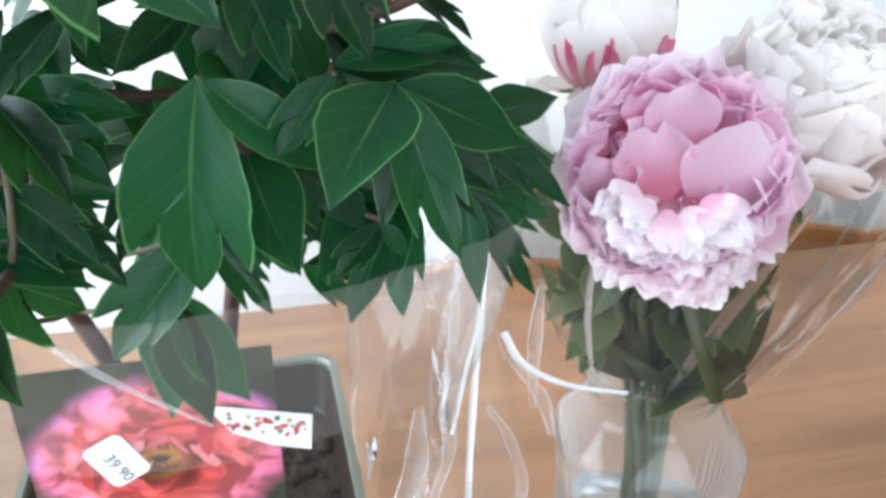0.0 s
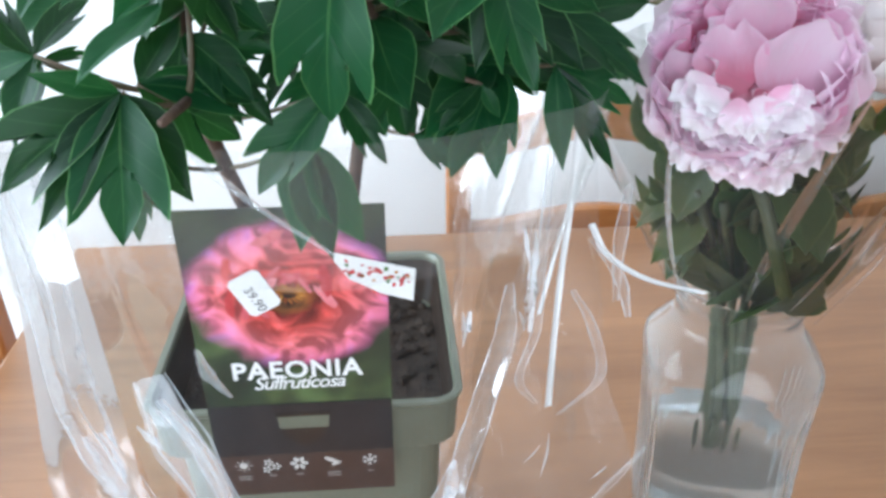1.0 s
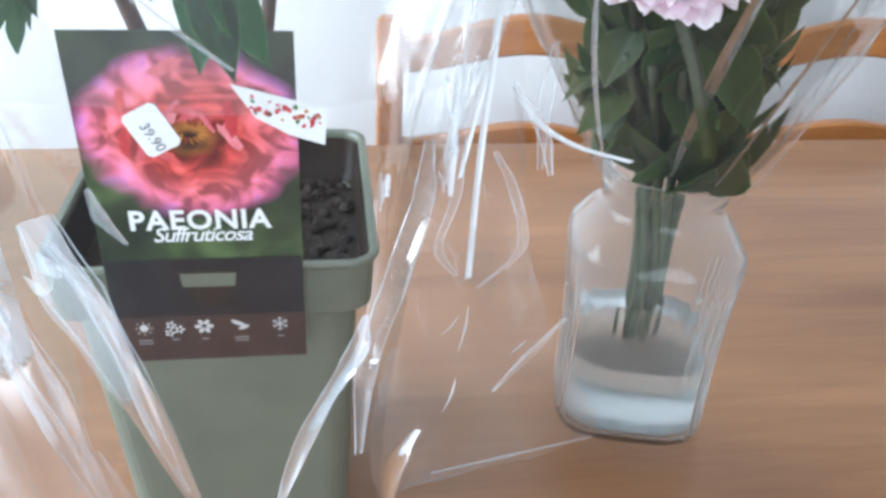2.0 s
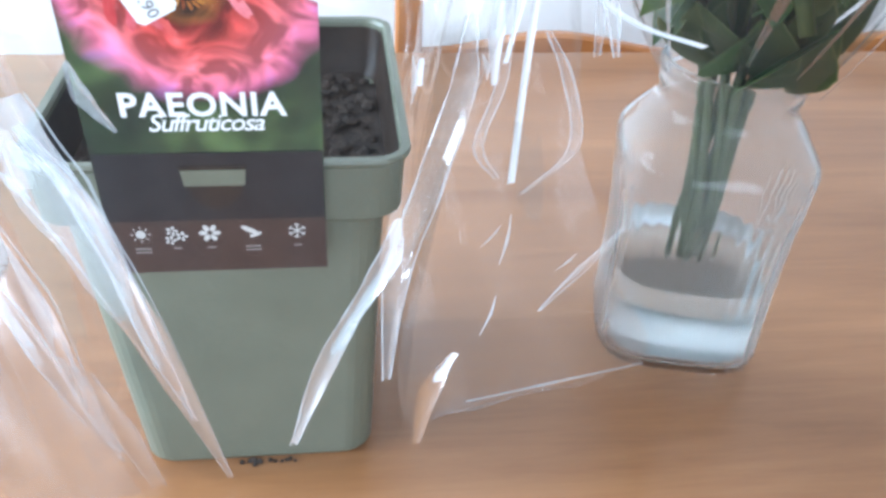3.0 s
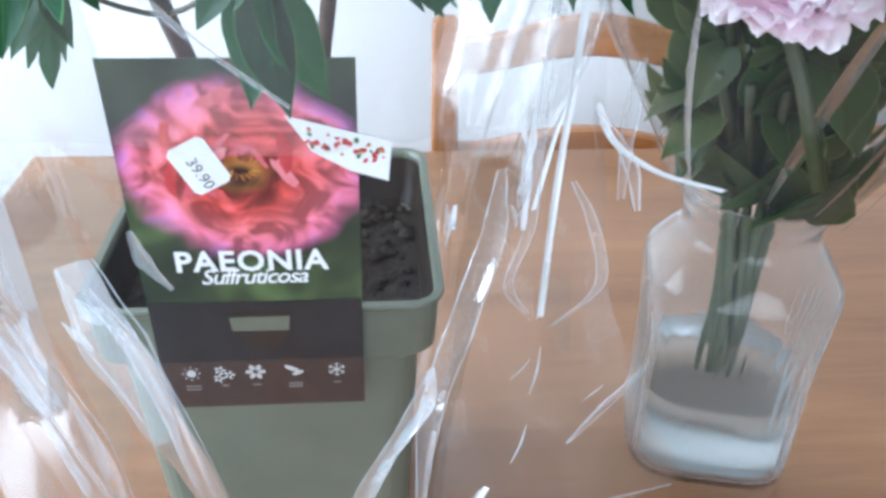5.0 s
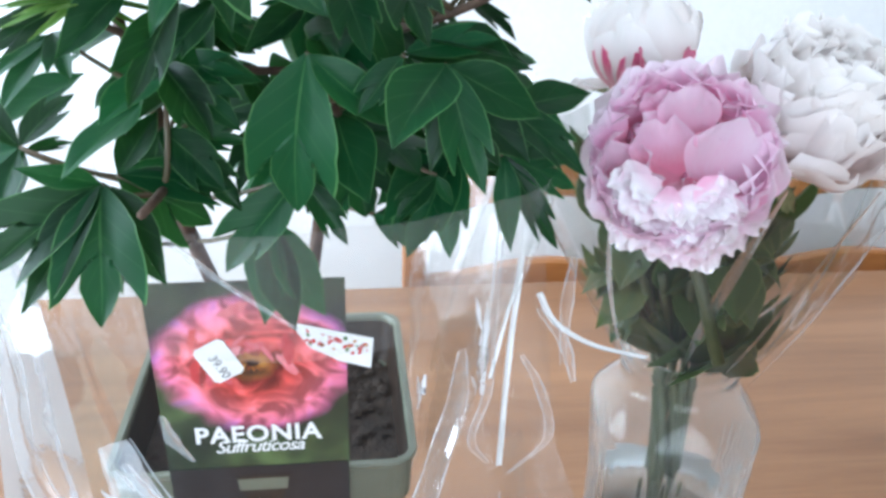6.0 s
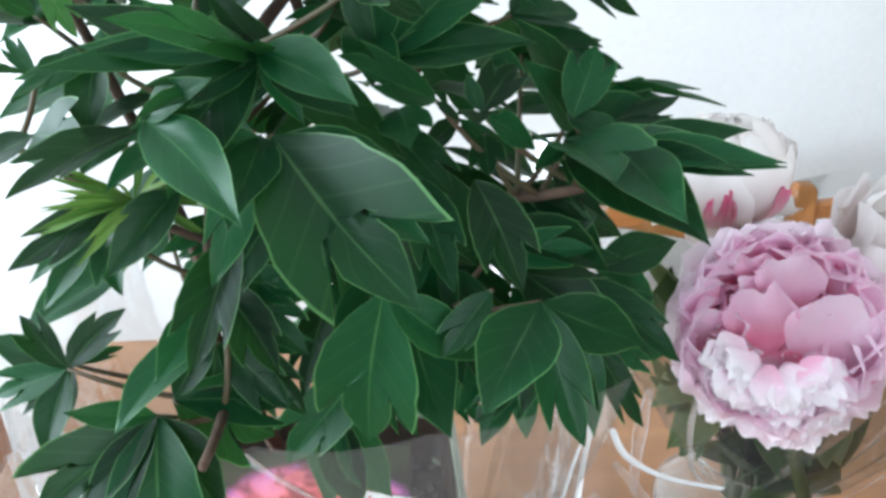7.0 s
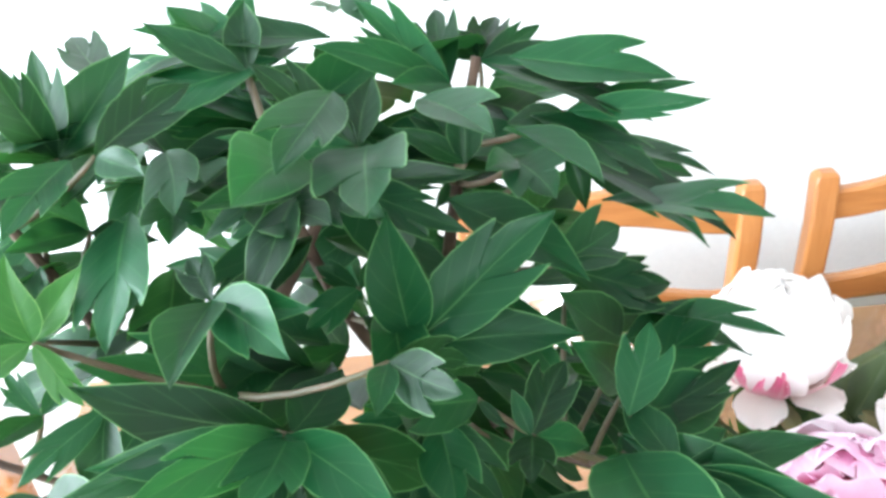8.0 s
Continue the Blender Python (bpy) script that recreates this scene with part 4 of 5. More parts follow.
limb((0.0, 0.085, 0.16), (-0.005, 0.07, 0.24), (-0.025, 0.03, 0.31), (-0.035, -0.01, 0.40), 0.0058, 0.0034, "trunk")
limb((0.012, 0.09, 0.16), (0.02, 0.09, 0.26), (0.04, 0.06, 0.34), (0.05, 0.04, 0.45), 0.005, 0.003, "trunk")
limb((0.035, -0.02, 0.438), (-0.03, -0.04, 0.44), (-0.05, -0.036, 0.468), (-0.10, -0.036, 0.500), 0.0019, 0.0013)
limb((-0.034, -0.005, 0.39), (-0.03, -0.03, 0.43), (-0.02, -0.04, 0.47), (-0.015, -0.045, 0.52), 0.003, 0.0018)
limb((0.05, 0.04, 0.45), (0.055, 0.03, 0.50), (0.06, 0.03, 0.54), (0.07, 0.04, 0.585), 0.003, 0.0018)
limb((0.05, 0.042, 0.44), (0.07, 0.0, 0.45), (0.09, -0.03, 0.46), (0.11, -0.05, 0.475), 0.003, 0.0018)
limb((0.048, 0.045, 0.43), (0.02, 0.02, 0.48), (0.005, 0.01, 0.53), (0.0, 0.01, 0.575), 0.003, 0.0018)
limb((0.049, 0.042, 0.40), (0.06, -0.01, 0.41), (0.05, -0.05, 0.42), (0.045, -0.075, 0.44), 0.0028, 0.0016)
limb((-0.034, -0.005, 0.38), (-0.02, -0.04, 0.40), (-0.015, -0.08, 0.41), (-0.02, -0.11, 0.41), 0.0028, 0.0016)
limb((-0.03, 0.0, 0.40), (-0.05, 0.01, 0.47), (-0.07, 0.0, 0.53), (-0.085, 0.0, 0.57), 0.003, 0.0016)


limb((0.05, 0.042, 0.43), (0.045, 0.02, 0.43), (0.04, -0.01, 0.435), (0.035, -0.02, 0.438), 0.0021, 0.0019)
limb((-0.003, 0.0, 0.52), (0.0, 0.005, 0.527), (0.01, 0.02, 0.53), (0.015, 0.03, 0.545), 0.0028, 0.002)


def stalk(foot, seed):
    rnd = random.Random(seed)
    foot = Vector(foot)
    hub = min(FORKS, key=lambda h: (h - foot).length + 2.0 * max(0.0, h.z - foot.z + 0.015))
    mid = foot.lerp(hub, 0.5) + Vector((rnd.uniform(-0.008, 0.008), rnd.uniform(-0.008, 0.008), -0.006))
    twig(bezier(hub, hub.lerp(mid, 0.7), mid.lerp(foot, 0.6), foot, 5), [0.0013, 0.0012, 0.0011, 0.001, 0.0009, 0.0008], TWIG, "leaf_stalk")


DONE = set()
for i, ob in enumerate([o for o in PEONY.children if o.name.startswith("leaf")]):
    p = ob.matrix_basis.translation + BASE
    key = (round(p.x, 3), round(p.y, 3), round(p.z, 3))
    if key not in DONE:
        DONE.add(key)
        stalk(p, i)

# the inner leaves, in the shade of the outer ones
RND = random.Random(21)
for i in range(112):
    a, r = RND.uniform(0, 2 * math.pi), 0.095 * math.sqrt(RND.random())
    z = RND.uniform(0.40, 0.60)
    k = 1.0 - 0.9 * ((z - 0.49) / 0.16) ** 2
    foot = Vector((0.035 + r * k * math.cos(a), 0.03 + r * k * math.sin(a) * 0.85, z))
    if foot.x < -0.02 and foot.z < 0.5:
        continue
    out = Vector((math.cos(a), math.sin(a) * 0.9 - 0.25, RND.uniform(-0.7, 0.25))).normalized()
    leaf(foot - BASE, foot + out * RND.uniform(0.035, 0.06) - BASE, RND.uniform(0.36, 0.55), RND.choice(("ovate", "lobed", "notched", "left")), PEONY,
         face=(RND.uniform(-0.5, 0.5), RND.uniform(-0.6, 0.2), 1), seed=500 + i)
for i in range(44):
    a, r = RND.uniform(0, 2 * math.pi), 0.075 * math.sqrt(RND.random())
    foot = Vector((0.03 + r * math.cos(a) * 1.2, -0.02 + r * math.sin(a), RND.uniform(0.42, 0.515)))
    out = Vector((math.cos(a), math.sin(a) - 0.3, RND.uniform(-0.9, 0.1))).normalized()
    leaf(foot - BASE, foot + out * RND.uniform(0.035, 0.055) - BASE, RND.uniform(0.4, 0.55), RND.choice(("ovate", "lobed", "notched")), PEONY,
         face=(RND.uniform(-0.4, 0.4), RND.uniform(-0.9, -0.1), 1), seed=1200 + i)
for i in range(44):
    a, r = RND.uniform(0, 2 * math.pi), 0.05 * math.sqrt(RND.random())
    foot = Vector((-0.045 + r * math.cos(a) * 1.2, 0.05 + r * math.sin(a), RND.uniform(0.515, 0.575)))
    out = Vector((math.cos(a), math.sin(a) - 0.2, RND.uniform(-0.5, 0.4))).normalized()
    leaf(foot - BASE, foot + out * RND.uniform(0.035, 0.055) - BASE, RND.uniform(0.4, 0.55), RND.choice(("ovate", "lobed", "notched")), PEONY,
         face=(RND.uniform(-0.4, 0.4), RND.uniform(-0.5, 0.1), 1), seed=1400 + i)
# the far side of the crown
for i in range(60):
    foot = Vector((RND.uniform(-0.095, 0.085), RND.uniform(0.045, 0.10), RND.uniform(0.505, 0.565))) if i < 34 else Vector((RND.uniform(0.0, 0.11), RND.uniform(0.05, 0.09), RND.uniform(0.35, 0.425)))
    out = Vector((RND.uniform(-1, 1), RND.uniform(-0.5, 0.5), RND.uniform(-0.7, 0.25))).normalized()
    leaf(foot - BASE, foot + out * RND.uniform(0.04, 0.062) - BASE, RND.uniform(0.42, 0.58), RND.choice(("ovate", "lobed", "notched", "left")), PEONY,
         face=(RND.uniform(-0.5, 0.5), RND.uniform(-0.9, -0.1), 0.8), seed=1600 + i)
# the tuft of narrow young leaves on the left branch
for i in range(26):
    a = RND.uniform(0, 6.28)
    d = Vector((math.cos(a), math.sin(a) * 0.6 - 0.2, RND.uniform(-0.5, 0.9))).normalized()
    p = Vector((-0.047, -0.040, 0.470))
    leaf(p - BASE, p + d * RND.uniform(0.022, 0.040) - BASE, 0.13, "ovate", PEONY, face=(0, -0.4, 1), seed=800 + i, material=YOUNG_LEAF, name="young_leaf")

# ---------------------------------------------------------------- jar with cut peonies
JAR = Vector((0.290, 0.118, 0.0))


def jar():
    root = empty("glass_jar", pose(*JAR, 0, 0, -14), "clear ribbed glass jar a third full of water", "jar")
    prof = [(0.050, 0.0, 0.016), (0.0545, 0.004, 0.02), (0.0562, 0.012, 0.026), (0.056, 0.03, 0.03), (0.0562, 0.055, 0.032), (0.0565, 0.08, 0.034), (0.0575, 0.105, 0.036), (0.0588, 0.118, 0.038),
            (0.0600, 0.130, 0.040), (0.0612, 0.146, 0.041), (0.0606, 0.150, 0.041), (0.0590, 0.153, 0.041), (0.0500, 0.1665, 0.042), (0.0450, 0.174, 0.0435), (0.0425, 0.177, 0.0422), (0.0415, 0.186, 0.0412),
            (0.0430, 0.189, 0.0427), (0.0430, 0.192, 0.0427), (0.0415, 0.195, 0.0412), (0.0440, 0.199, 0.0437), (0.0440, 0.203, 0.0437), (0.0425, 0.205, 0.0422)]
    inner = [(max(h - 0.0026, 0.01), z if i > 1 else 0.007, max(r - 0.0026, 0.008)) for i, (h, z, r) in enumerate(prof)][::-1]
    bm = bmesh.new()

    def ring(h, z, r, rib):
        e = 2 + 2.6 * max(0.0, (h - r) / h)
        pts = []
        for i in range(384):
            a = 2 * math.pi * i / 384
            k = h * (abs(math.cos(a)) ** e + abs(math.sin(a)) ** e) ** (-1 / e)
            if rib and 0.003 < z < 0.124:
                k += 0.0006 * math.cos(2 * math.pi * i / 8)
            pts.append(Vector((k * math.cos(a), k * math.sin(a), z)))
        return pts
    skin(bm, [ring(h, z, r, True) for h, z, r in prof] + [ring(h, z, r, False) for h, z, r in inner[:-1]], True, True, True)
    ob = part("glass", bm, GLASS, root, smooth=True)
    ob.visible_shadow = False
    bm = bmesh.new()
    skin(bm, [ring(h, z, r, False) for h, z, r in ((0.0475, 0.0078, 0.018), (0.0525, 0.014, 0.023), (0.0529, 0.03, 0.027), (0.0531, 0.067, 0.030), (0.0527, 0.0685, 0.030))], True, True, True)
    ob = part("water", bm, WATER, root, "clear water", True)
    ob.visible_shadow = False


jar()


def petal(length, width, cup, rnd, frill=0.08, notch=0.0, roll=0.0):
    """A petal along +y from its foot, hollow towards +z."""
    bm = bmesh.new()
    uv = bm.loops.layers.uv.new("UVMap")
    nu, nv = 12, 9
    ph = rnd.uniform(0, 6.28)
    rows, info = [], {}
    for j in range(nv + 1):
        v = j / nv
        w = width * (0.22 + 0.78 * math.sin(math.pi * 0.5 * min(v / 0.62, 1.0))) * (1.0 if v < 0.62 else math.sqrt(max(0.0, 1 - 0.3 * ((v - 0.62) / 0.38) ** 2)))
        row = []
        for i in range(nu + 1):
            u = 2 * i / nu - 1
            rim = max(0.0, v - 0.55) / 0.45
            y = length * (v - 0.34 * v ** 3 * (1 - math.sqrt(1 - 0.97 * u * u))) + length * frill * rim * math.sin(6.5 * u + ph) * 0.35 - length * notch * rim * (1 - abs(u)) * 0.5
            z = cup * length * (v * v * 0.55 + 0.2 * u * u * v) + length * frill * rim * math.sin(5.0 * u + 2 * ph) * 0.9 + roll * length * max(0.0, v - 0.7) ** 2 * 6
            crumple = noise.noise(Vector((1.6 * u + ph, 2.2 * v, ph)))
            z += 0.10 * length * crumple * v
            y += 0.10 * length * rim * noise.noise(Vector((3.2 * u, ph, 1.0)))
            p = bm.verts.new((u * w / 2, y, z))
            info[p] = ((u + 1) / 2, v)
            row.append(p)
        rows.append(row)
    for a, b in zip(rows, rows[1:]):
        for i in range(nu):
            f = bm.faces.new((a[i], a[i + 1], b[i + 1], b[i]))
            for lp in f.loops:
                lp[uv].uv = info[lp.vert]
    return bm


def petal_at(root, az, open_deg, out, lift, length, width, cup, rnd, material, frill=0.08, notch=0.0, roll=0.0, name="petal"):
    """A petal round the flower's axis (+z): az its way round, open_deg its lean from the axis."""
    m = pose(0, 0, lift, 0, 0, az) @ pose(0, out, 0, 90 - open_deg, 0, rnd.uniform(-6, 6))
    return part(name, petal(length, width, cup, rnd, frill, notch, roll), material, root, smooth=True, at=m)


def cup_at(root, az, ball, wide, top, rnd, material, frill=0.04, close=0.0, crumple=0.06, name="petal"):
    """A petal that lies on a ball round the flower's middle: az its way round, wide its width and top where its rim ends, in degrees from the axis."""
    bm = bmesh.new()
    uv = bm.loops.layers.uv.new("UVMap")
    nu, nv = 12, 11
    ph = rnd.uniform(0, 6.28)
    lean = rnd.uniform(-10, 10)
    rows, info = [], {}
    for j in range(nv + 1):
        v = j / nv
        half = wide / 2 * (0.35 + 0.65 * math.sin(math.pi * 0.5 * min(v / 0.6, 1.0)))
        row = []
        for i in range(nu + 1):
            u = 2 * i / nu - 1
            rim = max(0.0, v - 0.6) / 0.4
            edge = 1 - 0.26 * rim * (1 - math.sqrt(1 - 0.96 * u * u)) + frill * rim * (math.sin(5 * u + ph) + 0.6 * math.sin(11 * u + 2 * ph)) * 0.5
            polar = radians(172 - (172 - top) * v * edge)
            spread = radians(half * u) / max(math.sin(polar), 0.45)
            r = ball * (1 + crumple * noise.noise(Vector((1.4 * u + ph, 1.8 * v, ph))) + frill * rim * math.sin(6 * u + ph) - close * rim * rim + 0.05 * u * u * rim)
            a = radians(az + lean * v) + spread
            p = bm.verts.new((r * math.sin(polar) * math.cos(a), r * math.sin(polar) * math.sin(a), r * math.cos(polar)))
            info[p] = ((u + 1) / 2, v)
            row.append(p)
        rows.append(row)
    for a, b in zip(rows, rows[1:]):
        for i in range(nu):
            f = bm.faces.new((a[i], a[i + 1], b[i + 1], b[i]))
            for lp in f.loops:
                lp[uv].uv = info[lp.vert]
    return part(name, bm, material, root, smooth=True)


def axis_pose(place, axis):
    return Matrix.Translation(place) @ Vector(axis).to_track_quat("Z", "Y").to_matrix().to_4x4()


def pink_peony():
    rnd = random.Random(5)
    root = empty("pink_peony", axis_pose((0.216, 0.002, 0.381), (-0.33, -0.78, 0.42)) @ Matrix.Scale(1.08, 4), "open pink double peony with deep rose heart in the jar", "flower", "peonies in the jar")
    for n, lean, out, lift, length, width, cup, skin_of in ((8, 66, 0.008, -0.014, 0.048, 0.054, 0.8, PINK_FRILL), (10, 54, 0.012, -0.010, 0.054, 0.046, 0.85, PINK),
                                                            (9, 46, 0.014, -0.004, 0.050, 0.042, 0.75, PINK)):
        for i in range(n):
            petal_at(root, i * 360 / n + rnd.uniform(-9, 9), lean + rnd.uniform(-4, 4), out, lift, length, width, cup, rnd, skin_of, 0.05, 0.04)
    # deep petals that stand in the heart, and the loose ones that fold over it
    for n, lean, out, length in ((9, 30, 0.016, 0.036), (8, 18, 0.011, 0.030), (6, 6, 0.005, 0.026)):
        for i in range(n):
            petal_at(root, i * 360 / n + rnd.uniform(-15, 15), lean + rnd.uniform(-6, 6), out, -0.004, length, 0.028, 0.5, rnd, PINK if lean == 30 and i % 3 else DEEP_PINK, 0.08, 0.05)
    for x, y, lift, wide, high, tip, turn in ((0.002, 0.019, 0.027, 0.022, 0.025, 22, 4), (-0.006, 0.001, 0.031, 0.024, 0.026, 5, 12), (0.023, -0.004, 0.029, 0.037, 0.037, 8, -14), (-0.025, -0.006, 0.027, 0.018, 0.021, 10, 30),
                                              (-0.019, 0.034, 0.021, 0.018, 0.024, 48, 20), (0.018, 0.033, 0.020, 0.022, 0.024, 50, -16), (0.033, 0.016, 0.023, 0.018, 0.024, 42, -50), (-0.033, 0.012, 0.023, 0.016, 0.024, 48, 48),
                                              (0.006, -0.016, 0.033, 0.022, 0.018, -8, 170), (-0.014, 0.014, 0.022, 0.014, 0.018, 40, 64), (0.000, 0.034, 0.018, 0.016, 0.02, 55, -3)):
        m = pose(x, y, lift, 0, 0, turn) @ pose(0, -high / 2, 0, tip)
        part("petal", petal(1.15 * high, 1.2 * wide, 0.3, rnd, 0.13, 0.10, 0.1), PINK, root, smooth=True, at=m)
    for i in range(22):
        a, d = rnd.uniform(0, 2 * math.pi), rnd.uniform(0.014, 0.034)
        high = rnd.uniform(0.014, 0.024)
        m = pose(d * math.cos(a), d * math.sin(a), rnd.uniform(0.016, 0.026), 0, 0, math.degrees(a) - 90 + rnd.uniform(-50, 50)) @ pose(0, -high / 2, 0, rnd.uniform(25, 62))
        part("petal", petal(high, high * rnd.uniform(0.7, 1.1), 0.3, rnd, 0.15, 0.12, 0.1), PINK, root, smooth=True, at=m)
    for i in range(9):
        az = rnd.uniform(130, 230)
        petal_at(root, az, rnd.uniform(28, 48), rnd.uniform(0.012, 0.022), rnd.uniform(0.006, 0.014), rnd.uniform(0.022, 0.03), rnd.uniform(0.018, 0.026), 0.6, rnd, PINK, 0.08, 0.06)
    # the thick fringe of small pale petals below the heart
    for i in range(70):
        az = 180 + rnd.uniform(-60, 60)
        d = rnd.uniform(0.016, 0.040)
        petal_at(root, az, rnd.uniform(60, 94), d - 0.005, math.sqrt(0.0455 ** 2 - d * d) - 0.003 + rnd.uniform(-0.004, 0.005), rnd.uniform(0.012, 0.018), rnd.uniform(0.012, 0.018), rnd.uniform(0.2, 0.6), rnd, WHITE_FRILL if d < 0.036 and i % 3 else PINK_FRILL, 0.16, 0.15, name="frill_petal")
    for i in range(9):
        az = rnd.uniform(-115, 115)
        petal_at(root, az, rnd.uniform(35, 62), rnd.uniform(0.027, 0.034), 0.022 + rnd.uniform(-0.006, 0.006), rnd.uniform(0.014, 0.02), rnd.uniform(0.01, 0.015), 0.7, rnd, PINK_FRILL, 0.2, 0.2, name="frill_petal")
    part("flower_stem", tube([(0, 0, -0.012), (0, -0.012, -0.028), (0.02, -0.05, -0.045), (0.035, -0.09, -0.05)], 0.0035, 7), BOUQUET_STEM, root, smooth=True)
    return root


BOUQUET_STEM = surface("flower_stem", (0.02, 0.03, 0.010), (0.055, 0.056, 0.022), 0.55, 40.0)
pink_peony()


def pale_peony(place, axis, ball, seed, label, flamed=0):
    rnd = random.Random(seed)
    root = empty("blush_peony", axis_pose(place, axis), label, "flower", "peonies in the jar")
    full = ((8, 74, 0.044, 0.050, 0.7), (10, 58, 0.050, 0.046, 0.8), (10, 46, 0.053, 0.044, 0.85), (10, 34, 0.055, 0.042, 0.8), (9, 24, 0.054, 0.038, 0.7), (7, 14, 0.052, 0.034, 0.6), (5, 6, 0.050, 0.030, 0.5))
    bud = ((5, 1.0, 78, 66, 0.08), (5, 0.96, 80, 44, 0.08), (6, 0.92, 74, 30, 0.08), (6, 0.87, 76, 18, 0.07), (4, 0.80, 100, 6, 0.05))
    for k, (n, size, wide, top, frill) in enumerate(bud if flamed else ()):
        for i in range(n):
            cup_at(root, i * 360 / n + 29 * k + rnd.uniform(-14, 14), ball * size * rnd.uniform(0.96, 1.02), wide * rnd.uniform(0.8, 1.1), top + rnd.uniform(-14, 12), rnd, BLUSH, frill, 0.0 if k == 0 else 0.05, 0.08)
    for k, (n, lean, length, width, cup) in enumerate(() if flamed else full):
        for i in range(n):
            petal_at(root, i * 360 / n + rnd.uniform(-12, 12), lean + rnd.uniform(-5, 5), 0.007, -0.006, 1.16 * length, 1.16 * width, cup, rnd, CREAM if k < 2 else BLUSH, 0.10, 0.08)
    if flamed:
        # crimson flames that show between the outer petals
        for az, wide, top in ((318, 20, 90), (346, 26, 94), (6, 12, 90), (44, 16, 92), (120, 20, 88), (215, 18, 90)):
            cup_at(root, az, ball * 1.055, wide, top, rnd, CRIMSON, 0.05, 0.02, 0.04)
    if flamed:
        # guard petals that hang loose below the ball
        for az, lean in ((200, 118), (255, 126), (310, 108), (20, 112)):
            petal_at(root, az, lean, 0.012, -0.7 * ball, 0.026, 0.024, 0.5, rnd, BLUSH, 0.05, 0.05)
    foot = -ball if flamed else -0.010
    for i in range(3):
        petal_at(root, 40 + i * 120, 95, 0.008, foot - 0.002, 0.032, 0.012, 0.3, rnd, BOUQUET_LEAF_PLAIN, 0.02, name="sepal")
    part("flower_stem", tube([(0, 0, foot + 0.001), (0, 0.0, foot - 0.035), (0.0, 0.01, foot - 0.09)], 0.003, 7), BOUQUET_STEM, root, smooth=True)
    return root


BOUQUET_LEAF_PLAIN = surface("sepal_green", (0.10, 0.13, 0.05), (0.25, 0.22, 0.10), 0.6, 60.0)
pale_peony((0.211, 0.060, 0.436), (-0.05, 0.02, 0.99), 0.030, 8, "white peony flamed with crimson, half open, in the jar", 1)
pale_peony((0.280, 0.014, 0.390), (0.12, -0.5, 0.86), 0.050, 9, "creamy blush white double peony in the jar")


def bouquet_greens():
    root = empty("bouquet_foliage", pose(*JAR), "stems and dark leaves of the cut peonies standing in the jar", "foliage")
    rnd = random.Random(31)
    for i in range(11):
        a = i * 2 * math.pi / 11
        low = Vector((0.011 * math.cos(a + 1), 0.011 * math.sin(a + 1), rnd.uniform(0.055, 0.105)))
        neck = Vector((0.012 * math.cos(a), 0.012 * math.sin(a), 0.20))
        tip = Vector((-0.035 + 0.03 * math.cos(a), -0.05 + 0.03 * math.sin(a), 0.30))
        part("stem", tube(bezier(low, low.lerp(neck, 0.5), neck, tip, 9), 0.0029, 7), BOUQUET_STEM, root, smooth=True)
    for i in range(96):
        a = rnd.uniform(0, 2 * math.pi)
        z = rnd.uniform(0.196, 0.335)
        s = (z - 0.17) / 0.16
        foot = Vector((-0.03 * s + (0.012 + 0.02 * s) * math.cos(a), -0.045 * s + (0.012 + 0.02 * s) * math.sin(a), z))
        d = Vector((math.cos(a) * 0.42, math.sin(a) * 0.42 - 0.1, rnd.uniform(0.3, 1.1))).normalized()
        if rnd.random() < 0.3 and z > 0.26:
            d.z = -d.z * 0.8
        leaf(foot, foot + d * rnd.uniform(0.045, 0.075), rnd.uniform(0.6, 0.85), rnd.choice(("ovate", "ovate", "left")), root, face=(math.cos(a), math.sin(a) - 0.4, 0.5), seed=900 + i, material=BOUQUET_LEAF)


bouquet_greens()

# ---------------------------------------------------------------- wrapping film and ribbons


def film_sheet(name, rings, material, parent, label=""):
    bm = bmesh.new()
    skin(bm, rings, False)
    ob = part(name, bm, material, parent, label, smooth=True)
    return ob


